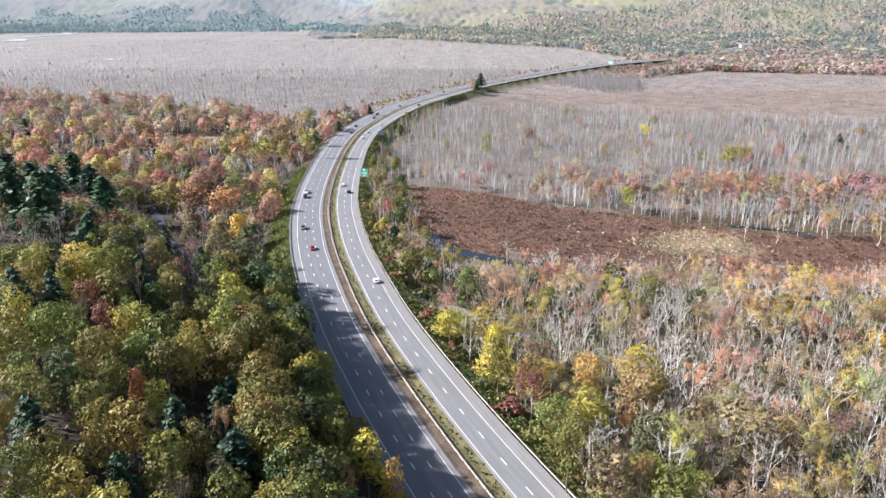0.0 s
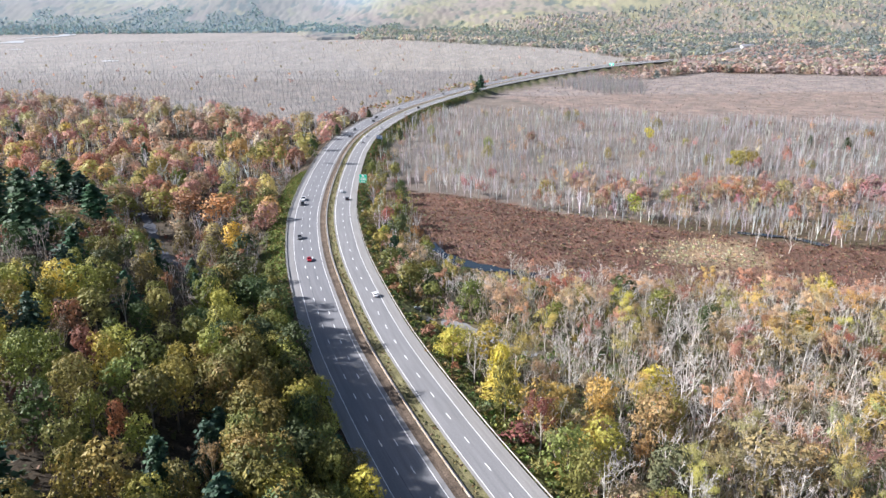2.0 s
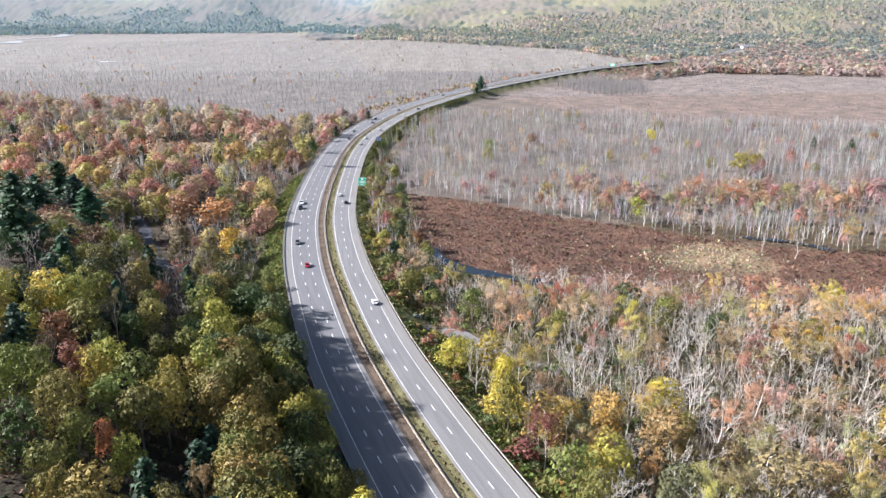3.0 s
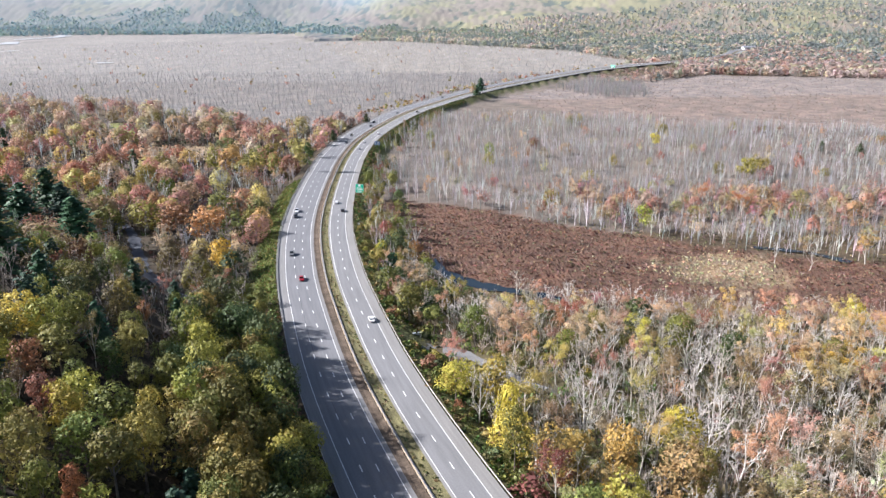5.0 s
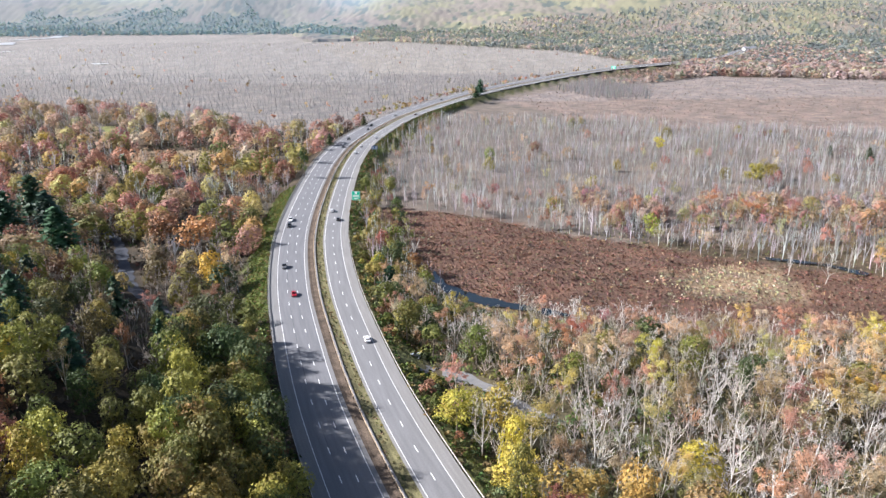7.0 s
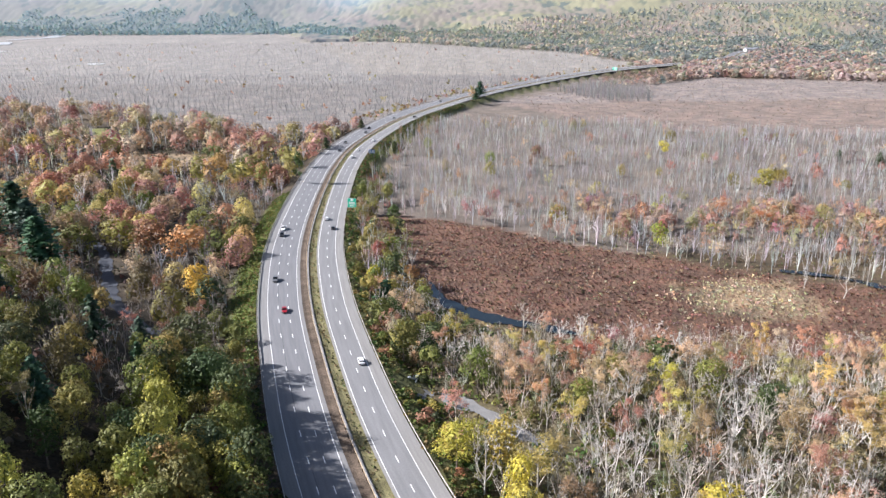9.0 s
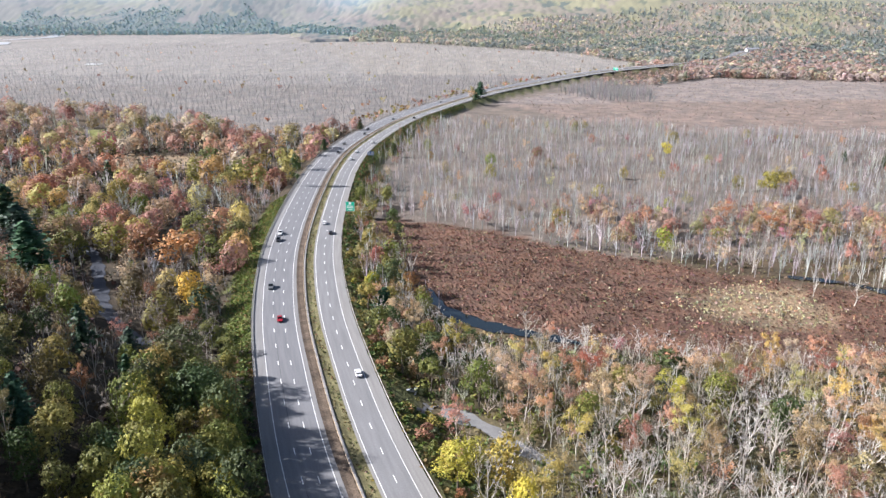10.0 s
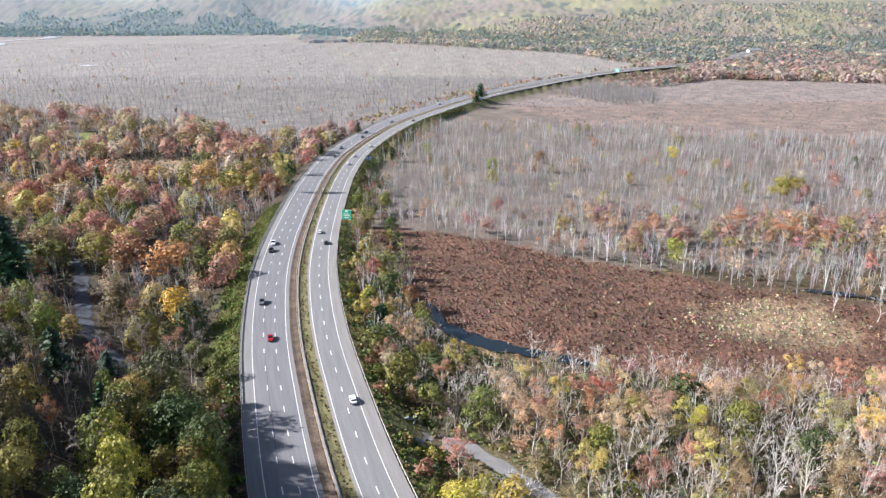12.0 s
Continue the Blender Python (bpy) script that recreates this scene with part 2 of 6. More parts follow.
def asphalt(name, colour, lanes, seams):
    """Worn asphalt: lighter shoulders, darker wheel tracks and a dark seam between lanes."""
    m, n, l, b = material(name, 0.85)
    uv = n.new("ShaderNodeUVMap")
    uv.uv_map = "road"
    sep = n.new("ShaderNodeSeparateXYZ")
    l.new(uv.outputs[0], sep.inputs[0])
    stretch = n.new("ShaderNodeMapping")
    stretch.inputs["Scale"].default_value = (1.0, 0.06, 1.0)
    l.new(uv.outputs[0], stretch.inputs[0])
    long = ramp(n, l, wobble(n, l, 0.9, 5, stretch.outputs[0]), [(0.3, (0.86,) * 3), (0.7, (1.1,) * 3)])
    grain = ramp(n, l, wobble(n, l, 2.2, 6, uv.outputs[0]), [(0.3, (0.9,) * 3), (0.7, (1.08,) * 3)])
    c = times(n, l, times(n, l, long, grain), tuple(colour))
    lo, hi = lanes
    pos = n.new("ShaderNodeMapRange")
    pos.inputs["From Min"].default_value, pos.inputs["From Max"].default_value = lo - 4, hi + 4
    l.new(sep.outputs[0], pos.inputs[0])
    w = hi - lo + 8
    inside_ = ramp(n, l, pos.outputs[0], [(0.0, (1.12, 1.1, 1.06)), ((4 - 0.3) / w, (1.12, 1.1, 1.06)), ((4 + 0.3) / w, (0.94, 0.95, 0.97)),
                                         (1 - (4 + 0.3) / w, (0.94, 0.95, 0.97)), (1 - (4 - 0.3) / w, (1.12, 1.1, 1.06)), (1.0, (1.12, 1.1, 1.06))])
    c = times(n, l, c, inside_)
    for s in seams:
        k = n.new("ShaderNodeMath")
        k.operation = "COMPARE"
        k.inputs[1].default_value, k.inputs[2].default_value = s, 0.08
        l.new(sep.outputs[0], k.inputs[0])
        worn = n.new("ShaderNodeMath")
        worn.operation = "MULTIPLY"
        l.new(k.outputs[0], worn.inputs[0])
        l.new(ramp(n, l, wobble(n, l, 0.05, 2, uv.outputs[0]), [(0.35, (0.0,) * 3), (0.6, (1.0,) * 3)]), worn.inputs[1])
        mix = n.new("ShaderNodeMix")
        mix.data_type = "RGBA"
        l.new(worn.outputs[0], mix.inputs[0])
        l.new(c, mix.inputs[6])
        mix.inputs[7].default_value = (0.1, 0.1, 0.105, 1)
        c = mix.outputs[2]
    l.new(c, b.inputs["Base Color"])
    bump(n, l, b, wobble(n, l, 25.0, 3, uv.outputs[0]), 0.25, 0.01)
    return m


ASPHALT_W = asphalt("asphalt_worn", (0.185, 0.185, 0.19), (-15.06, -4.08), (-11.15,))
ASPHALT_E = asphalt("asphalt_newer", (0.205, 0.203, 0.203), (5.1, 12.5), ())
PAINT = plain("road_paint", (0.8, 0.8, 0.78), 0.6, 2.0, 0.1)
SOIL = plain("median_soil", (0.105, 0.08, 0.06), 0.95, 0.5, 0.45, depth=0.05)
GUTTER = plain("gutter_concrete", (0.33, 0.31, 0.29), 0.9, 1.0, 0.2)
TURF = plain("median_turf", (0.13, 0.118, 0.058), 0.95, 0.5, 0.4, depth=0.1)

road_w = tagged(part("road_west", sweep([(-18.6, -0.5), (-18.6, 0.0), (-11.4, 0.1), (-2.7, 0.0), (-2.7, -0.5)]), ASPHALT_W),
                "worn grey asphalt carriageway with three lanes", "road", kind="structure")
road_e = tagged(part("road_east", sweep([(4.2, -0.5), (4.2, 0.0), (8.8, 0.08), (16.0, 0.0), (16.0, -0.5)]), ASPHALT_E),
                "grey asphalt carriageway with two lanes and shoulder", "road", kind="structure")
tagged(part("median_soil", sweep([(-2.7, -0.5), (-2.7, -0.02), (-1.6, -0.2), (0.0, -0.1), (0.2, -0.5)]), SOIL), "bare brown leaf-littered soil in the median", "verge", kind="structure")
tagged(part("median_gutter", sweep([(0.2, -0.5), (0.2, -0.05), (0.75, -0.1), (0.95, -0.04), (0.95, -0.5)]), GUTTER), "narrow pale concrete drain along the median", "gutter", kind="structure")
tagged(part("median_turf", sweep([(0.95, -0.5), (0.95, -0.1), (2.6, -0.3), (4.2, -0.03), (4.2, -0.5)]), TURF), "patchy yellow-green grass strip in the median", "grass", kind="structure")


def crown_height(o, points):
    return float(np.interp(o, *zip(*points)))


for road, lines in ((road_w, (-15.06, -4.08)), (road_e, (5.1, 12.5))):
    for o in lines:
        h = crown_height(o, [(-18.6, 0), (-11.4, 0.1), (-3, 0), (4.2, 0), (8.8, 0.08), (16, 0)]) + 0.006
        part("edge_line", sweep([(o - 0.075, h), (o + 0.075, h)]), PAINT, road, "solid white painted edge line")


def dash_mesh():
    bm = bmesh.new()
    bmesh.ops.create_grid(bm, x_segments=1, y_segments=3, size=0.5)
    for v in bm.verts:
        v.co.x, v.co.y = v.co.x * 0.22, v.co.y * 3.1
    me = bpy.data.meshes.new("lane_dash")
    bm.to_mesh(me)
    bm.free()
    me.materials.append(PAINT)
    return me


FINE, FINE_WAY = smooth_line(CENTRE, 0.5)
FINE_S = np.arange(len(FINE)) * 0.5
DASH = dash_mesh()


def on_road(s, o):
    """Place and heading at s metres along the line and o metres to its right."""
    p = np.array([np.interp(s, FINE_S, FINE[:, k]) for k in (0, 1)])
    w = np.array([np.interp(s, FINE_S, FINE_WAY[:, k]) for k in (0, 1)])
    return p + np.array([w[1], -w[0]]) * o, math.degrees(math.atan2(-w[0], w[1]))


def arc_at(x, y):
    return float(FINE_S[((FINE - np.array([x, y])) ** 2).sum(1).argmin()])


for road, o, x, y in ((road_w, -11.4, -20.7, 181.7), (road_w, -7.7, -16.9, 181.9), (road_e, 8.8, 0.6, 182.7)):
    s = arc_at(x, y) % 12.19
    h = 0.1 + 0.006 if o == -11.4 else (0.056 if o < 0 else 0.086)
    while s < 1250:
        p, turn = on_road(s, o)
        d = new("lane_dash", DASH)
        d.matrix_world = pose(p[0], p[1], h + 0.004, 0, 0, turn)
        d.parent = road
        s += 12.19


# ---- trees: shapes ----
def unit(v):
    return v / np.linalg.norm(v, axis=-1, keepdims=True)


def ball(rng, centre, radius, squash=0.85):
    """An uneven lump of a few faces."""
    bm = bmesh.new()
    bmesh.ops.create_icosphere(bm, subdivisions=1, radius=1.0)
    v = np.array([q.co[:] for q in bm.verts])
    t = np.array([[q.index for q in f.verts] for f in bm.faces])
    bm.free()
    v = v * rng.uniform(0.75, 1.2, (len(v), 1)) * radius
    v[:, 2] *= squash
    return v + centre, t


def tube(points, radii, sides=5):
    """A tapered limb along points."""
    p = np.asarray(points, float)
    way = unit(np.gradient(p, axis=0))
    a = unit(np.cross(way, np.array([0.31, 0.95, 0.07])))
    b = np.cross(way, a)
    ang = np.linspace(0, 2 * np.pi, sides, endpoint=False)
    ring = a[:, None] * np.cos(ang)[None, :, None] + b[:, None] * np.sin(ang)[None, :, None]
    v = (p[:, None] + ring * np.asarray(radii)[:, None, None]).reshape(-1, 3)
    t = []
    for i in range(len(p) - 1):
        for j in range(sides):
            c, d = i * sides + j, i * sides + (j + 1) % sides
            t += [(c, d, d + sides), (c, d + sides, c + sides)]
    return v, np.array(t)


def join(pieces):
    """Several (corners, triangles) as one."""
    vs, ts, n = [], [], 0
    for v, t in pieces:
        vs.append(v)
        ts.append(np.asarray(t) + n)
        n += len(v)
    return np.concatenate(vs), np.concatenate(ts)


def leaves_at(rng, place, normal, size, whole=False, loose=0.5):
    """Leaf sprays that face roughly along normal: one triangle each, or two folded ones."""
    n = len(place)
    nrm = unit(normal + rng.normal(0, loose, (n, 3)))
    a = unit(np.cross(nrm, rng.normal(0, 1, (n, 3))))
    b = np.cross(nrm, a)
    s = size * rng.uniform(0.6, 1.35, (n, 1))
    w = rng.uniform(0.6, 1.0, (n, 1))
    if not whole:
        v = np.stack([place + a * s, place - a * s * 0.5 + b * s * w, place - a * s * 0.6 - b * s * w], 1).reshape(-1, 3)
        return v, np.arange(3 * n).reshape(-1, 3)
    fold = nrm * s * rng.uniform(-0.3, 0.35, (n, 1))
    v = np.stack([place + a * s, place + b * s * w + fold, place - a * s * rng.uniform(0.6, 1.1, (n, 1)), place - b * s * w + fold], 1).reshape(-1, 3)
    k = np.arange(n)[:, None] * 4
    return v, np.concatenate([k + np.array([[0, 1, 2]]), k + np.array([[0, 2, 3]])])


def puffs(rng, centres, ways, radius, each, leaf):
    """Tufts of leaves round the given places."""
    n = len(centres)
    d = unit(rng.normal(0, 1, (n, each, 3)) + 0.7 * ways[:, None] + np.array([0, 0, 0.3]))
    r = radius * rng.uniform(0.6, 1.3, (n, 1, 1)) * rng.uniform(0.55, 1.05, (n, each, 1))
    return leaves_at(rng, (centres[:, None] + d * r).reshape(-1, 3), (d + 0.9 * ways[:, None]).reshape(-1, 3), leaf, False, 0.4)


def slivers(rng, base, way, length, width):
    """Thin twigs, one long triangle each."""
    n = len(base)
    way = unit(way)
    side = unit(np.cross(way, rng.normal(0, 1, (n, 3)))) * width
    v = np.stack([base - side, base + side, base + way * length], 1).reshape(-1, 3)
    return v, np.arange(3 * n).reshape(-1, 3)


def lobes_of(rng, radius, height, count, low):
    """Centres and radii of the lumps that make up a crown."""
    out = [(np.array([0, 0, height - radius * 0.5]), radius * 0.52)]
    for i in range(count - 1):
        a = i * 2.4 + rng.uniform(-0.5, 0.5)
        u = rng.uniform(0, 1)
        z = low + (height - low) * (0.16 + 0.66 * u)
        r = radius * (0.78 - 0.5 * max(0.0, u - 0.35)) * rng.uniform(0.55, 0.95)
        out.append((np.array([math.cos(a) * r, math.sin(a) * r, z]), radius * rng.uniform(0.34, 0.54)))
    return out


def leafy(seed, height, radius, count, leaf, lobes=9, core=0, low=0.28, each=12):
    """Crown of a tree in leaf: lumps made up of small tufts, over larger sprays inside."""
    rng = np.random.default_rng(seed)
    ls = lobes_of(rng, radius, height, lobes, height * low)
    c, r = np.array([q[0] for q in ls]), np.array([q[1] for q in ls])

    def shell(n, lo, hi):
        k = rng.choice(len(ls), n * 3, p=r ** 2 / (r ** 2).sum())
        d = unit(rng.normal(0, 1, (n * 3, 3)) + np.array([0, 0, 0.3]))
        q = c[k] + d * (r[k] * rng.uniform(lo, hi, n * 3))[:, None] * np.array([1, 1, 0.9])
        keep = ~(np.linalg.norm(q[:, None] - c[None], axis=2) < 0.8 * lo * r[None]).any(1)
        return q[keep][:n], d[keep][:n]

    place, d = shell(max(1, count // each), 0.86, 1.06)
    pieces = [puffs(rng, place, d, radius * 0.1, each, leaf)]
    if core:
        place, d = shell(core, 0.72, 0.84)
        pieces.append(leaves_at(rng, place, d, leaf * 2.2, False, 0.15))
    return join(pieces)


def branching(seed, height, spread, thick, mains, subs, fine, twigs, width, low, rise=0.75):
    """A leafless tree: a trunk, curved rising limbs, branches, spurs and fine twigs. Gives wood, twigs, and twig ends with their ways."""
    rng = np.random.default_rng(seed)
    wood, starts, ways, lens = [], [], [], []
    lean = rng.normal(0, 0.035, 2) * height
    tz = np.array([-0.6 / height, 0.25, 0.5, 0.74, 0.93])
    bend = rng.normal(0, 0.012, (5, 2)) * height
    trunk = np.stack([lean[0] * tz + bend[:, 0], lean[1] * tz + bend[:, 1], tz * height], 1)
    wood.append(tube(trunk, thick * np.array([1.0, 0.75, 0.52, 0.28, 0.06]), 6))
    for i in range(mains):
        u = low + (0.74 - low) * ((i + rng.uniform(0, 1)) / mains)
        at = np.array([np.interp(u * height, trunk[:, 2], trunk[:, k]) for k in (0, 1, 2)])
        a = i * 2.4 + rng.uniform(-0.5, 0.5)
        out = np.array([math.cos(a), math.sin(a), 0])
        reach = spread * rng.uniform(0.62, 1.1) * (1.0 - 0.45 * max(0, u - 0.3))
        up = (height * rng.uniform(0.82, 1.0) - at[2]) * (1 - 0.25 * reach / spread) * rise * 1.25
        kink = rng.normal(0, 0.06 * reach, (3, 3))
        line = np.array([at, at + out * reach * 0.36 + np.array([0, 0, up * 0.28]) + kink[0], at + out * reach * 0.72 + np.array([0, 0, up * 0.64]) + kink[1], at + out * reach + np.array([0, 0, up])])
        t0 = thick * (0.6 - 0.38 * u)
        wood.append(tube(line, t0 * np.array([1, 0.72, 0.42, 0.1]), 4))
        for _ in range(subs):
            f = rng.uniform(0.22, 0.97) * 2.999
            j = int(f)
            p = line[j] + (line[j + 1] - line[j]) * (f - j)
            way = unit(unit(line[j + 1] - line[j]) * 0.8 + rng.normal(0, 0.55, 3) + np.array([0, 0, 0.35]))
            ln = spread * rng.uniform(0.25, 0.55) * (1.1 - 0.2 * f)
            mid = p + way * ln * 0.5 + rng.normal(0, 0.05 * ln, 3)
            end = p + way * ln + np.array([0, 0, 0.16 * ln])
            wood.append(tube([p, mid, end], t0 * np.array([0.42, 0.3, 0.07]), 3))
            for _ in range(fine):
                g = rng.uniform(0.2, 1.0)
                starts.append(p + (mid - p) * 2 * g if g < 0.5 else mid + (end - mid) * (2 * g - 1))
                ways.append(unit(way + rng.normal(0, 0.5, 3) + np.array([0, 0, 0.25])))
                lens.append(ln * rng.uniform(0.35, 0.75))
    starts, ways, lens = np.array(starts), np.array(ways), np.array(lens)[:, None]
    spurs = slivers(rng, starts, ways, lens, width * 1.7)
    k = rng.choice(len(starts), twigs)
    base = starts[k] + ways[k] * lens[k] * rng.uniform(0.15, 1.0, (twigs, 1))
    way = unit(ways[k] + rng.normal(0, 0.5, (twigs, 3)) + np.array([0, 0, 0.2]))
    ln = lens[k] * rng.uniform(0.3, 0.75, (twigs, 1))
    return join(wood), join([spurs, slivers(rng, base, way, ln, width)]), base + way * ln * 0.7, way


def thin_leaves(seed, ends, ways, n, leaf, low=0.0):
    """Single leaves hung loosely about twig ends, thinner towards one side of the crown."""
    rng = np.random.default_rng(seed)
    z = (ends[:, 2] - ends[:, 2].min()) / np.ptp(ends[:, 2])
    w = np.clip(z - low, 0.05, 1.5) ** 0.5
    k = rng.choice(len(ends), n, p=w / w.sum())
    mid = ends.mean(0)
    d = unit(ends[k] - mid * np.array([1, 1, 0.85]))
    return leaves_at(rng, ends[k] + rng.normal(0, 0.28, (n, 3)), d + 0.4 * ways[k], leaf, False, 0.5)


def limbs(seed, height, spread, forks, thick, twigs, twig, vase=0.7, low=0.3):
    """A bare tree: trunk, forking limbs and fine twigs. Gives the limbs and the twigs."""
    rng = np.random.default_rng(seed)
    wood, tips, ways = [], [], []
    lean = rng.normal(0, 0.03, 2) * height
    trunk = np.array([[0, 0, -0.6], [lean[0] * 0.2, lean[1] * 0.2, height * 0.3], [lean[0] * 0.6, lean[1] * 0.6, height * 0.62], [lean[0], lean[1], height * 0.97]])
    wood.append(tube(trunk, [thick, thick * 0.75, thick * 0.42, thick * 0.08], 6))
    for i in range(forks):
        u = rng.uniform(low, 0.85)
        at = np.array([np.interp(u * height, trunk[:, 2], trunk[:, k]) for k in (0, 1, 2)])
        a = i * 2.4 + rng.uniform(-0.6, 0.6)
        out = np.array([math.cos(a), math.sin(a), 0])
        reach = spread * (1.15 - 0.75 * u) * rng.uniform(0.7, 1.2)
        up = (height * rng.uniform(0.86, 1.02) - at[2]) * vase
        mid = at + out * reach * 0.55 + np.array([0, 0, up * 0.4])
        end = at + out * reach + np.array([0, 0, up])
        t0 = thick * (0.55 - 0.35 * u)
        wood.append(tube([at, mid, end], [t0, t0 * 0.6, t0 * 0.14], 4))
        for p, q in ((at, mid), (mid, end), (mid, end)):
            for _ in range(2):
                f = rng.uniform(0.15, 0.95)
                s = p + (q - p) * f
                w = unit(out * rng.uniform(0.1, 0.9) + np.array([0, 0, rng.uniform(0.5, 1.2)]) + rng.normal(0, 0.4, 3))
                ln = reach * rng.uniform(0.3, 0.65)
                e = s + w * ln
                wood.append(tube([s, e], [t0 * 0.48, t0 * 0.1], 3))
                tips += [s + w * ln * g for g in (0.35, 0.6, 0.8, 0.95)]
                ways += [w] * 4
        tips += [mid, end, mid + (end - mid) * 0.5]
        ways += [unit(end - mid)] * 3
    tips, ways = np.array(tips), np.array(ways)
    k = rng.choice(len(tips), twigs)
    base = tips[k] + rng.normal(0, 0.12, (twigs, 3))
    way = ways[k] + rng.normal(0, 0.38, (twigs, 3)) + np.array([0, 0, 0.4])
    return join(wood), slivers(rng, base, way, (spread * 0.26 * rng.uniform(0.4, 1.2, twigs))[:, None], twig), tips


def pine(seed, height, radius, tiers, needle):
    """An evergreen: whorls of drooping boughs with needle sprays."""
    rng = np.random.default_rng(seed)
    place, normal, core = [], [], []
    for i in range(tiers):
        u = i / (tiers - 1)
        z = height * (0.2 + 0.78 * u)
        reach = radius * (1 - u) ** 0.6 * rng.uniform(0.62, 1.15) + 0.4
        boughs = max(4, int(9 * (1 - 0.5 * u)))
        for j in range(boughs):
            a = 2 * np.pi * j / boughs + rng.uniform(-0.35, 0.35) + i
            r1 = reach * rng.uniform(0.75, 1.12)
            o = np.array([math.cos(a), math.sin(a), 0])
            for f in np.linspace(0.3, 1.0, 4):
                place.append(o * r1 * f + np.array([0, 0, z - 0.14 * r1 * f * f + rng.normal(0, 0.1)]))
                normal.append(np.array([o[0] * 0.5, o[1] * 0.5, 1.0]))
        core.append(ball(rng, np.array([0, 0, z]), max(reach * 0.45, 0.2), 0.7))
    place, normal = np.array(place), np.array(normal)
    return join([leaves_at(rng, np.repeat(place, 2, 0) + rng.normal(0, needle * 0.35, (2 * len(place), 3)), np.repeat(normal, 2, 0), needle, True)] + core[::2])


def stem(seed, height, thick, forks, spread):
    w, _, _ = limbs(seed, height, spread, forks, thick, 4, 0.02, 0.6, 0.35)
    return w


# ---- trees: single things near the road ----
GREEN, DARK, OLIVE, YELLOW = (0.165, 0.175, 0.05), (0.07, 0.1, 0.04), (0.265, 0.235, 0.07), (0.5, 0.405, 0.085)
LIME, GOLD, ORANGE, RUST = (0.33, 0.315, 0.078), (0.42, 0.305, 0.11), (0.43, 0.225, 0.12), (0.28, 0.14, 0.09)
RED, WINE, BROWN, PEACH = (0.36, 0.145, 0.115), (0.2, 0.075, 0.065), (0.27, 0.19, 0.105), (0.54, 0.37, 0.24)
UMBER, ROSE = (0.125, 0.09, 0.052), (0.4, 0.22, 0.165)
SALMON, CORAL, MUSTARD, BLUSH, MOSS, BRONZE = (0.48, 0.26, 0.18), (0.42, 0.18, 0.13), (0.54, 0.44, 0.16), (0.55, 0.42, 0.31), (0.36, 0.345, 0.16), (0.28, 0.22, 0.08)
SPRUCE, SAGE, BUFF = (0.045, 0.09, 0.055), (0.15, 0.165, 0.09), (0.32, 0.25, 0.14)

SILVERS = ((0.7, 0.67, 0.62), (0.56, 0.51, 0.46), (0.62, 0.57, 0.5), (0.52, 0.48, 0.41), (0.64, 0.6, 0.56))

PROTO = {}


def prototypes():
    for i in range(10):
        h, r = 16.0, 4.8 + 0.5 * (i % 3)
        crown = leafy(10 + i, h, r, 2500, 0.2, 16, 520, 0.2, 10) if i < 6 else leafy(10 + i, h, r, 1300, 0.27, 13, 300, 0.2, 9)
        PROTO["oak_tree", i] = (soup("trunk", *stem(50 + i, h * 0.8, 0.3, 4, 3.2)), soup("crown", *crown), BARK)
    for i in range(6):
        h = 13.0
        w, tw, ends, ways = branching(80 + i, h, 2.6 + 0.4 * (i % 3), 0.14, 8, 4, 3, 380, 0.014, 0.1 + 0.06 * (i % 2), 0.84)
        PROTO["maple_tree", i] = (soup("trunk", *join([w, tw])), soup("crown", *thin_leaves(30 + i, ends, ways, 1650 + 250 * (i % 3), 0.13, -0.35)), BARK_PALE)
    for i in range(8):
        h = 14.5
        w, tw, _, _ = branching(120 + i, h, 3.1 + 0.6 * (i % 3), 0.18, 7, 5, 4, 1050, 0.021, 0.06 + 0.08 * (i % 3), 0.74 + 0.08 * (i % 3))
        PROTO["bare_tree", i] = (soup("trunk", *w), soup("crown", *tw), BARK_OBJ)
    for i in range(3):
        PROTO["pine_tree", i] = (soup("trunk", *tube([(0, 0, -0.6), (0, 0, 8), (0, 0, 15.5)], [0.25, 0.16, 0.03], 6)), soup("crown", *pine(160 + i, 16.0, 4.2, 15, 0.55)), BARK)
    for i in range(4):
        PROTO["shrub", i] = (soup("trunk", *stem(180 + i, 2.2, 0.06, 4, 1.0)), soup("crown", *leafy(190 + i, 3.0, 1.7, 360, 0.16, 7, 60, 0.1, 7)), BARK)


prototypes()
HEIGHT = {"oak_tree": 16.0, "maple_tree": 13.0, "bare_tree": 14.5, "pine_tree": 16.0, "shrub": 3.0}
WORDS = {GREEN: "green", DARK: "dark green", OLIVE: "olive-green", YELLOW: "bright yellow", LIME: "yellow-green", GOLD: "golden", ORANGE: "orange",
         RUST: "rust-brown", RED: "red", WINE: "wine-red", BROWN: "brown", PEACH: "pale orange", SPRUCE: "dark blue-green", SAGE: "grey-green", BUFF: "buff", ROSE: "dusty pink", UMBER: "dark brown", SALMON: "salmon-orange", CORAL: "coral-red", MUSTARD: "mustard-yellow", BLUSH: "faded pinkish", MOSS: "moss-green", BRONZE: "bronze-green"}
KIND = {"oak_tree": "broad-crowned tree with full %s autumn leaves", "maple_tree": "slender half-bare tree with thin %s leaves",
        "bare_tree": "leafless tree with pale grey branching limbs", "pine_tree": "tall %s evergreen pine with drooping boughs",
        "shrub": "low rounded %s shrub on the bank"}
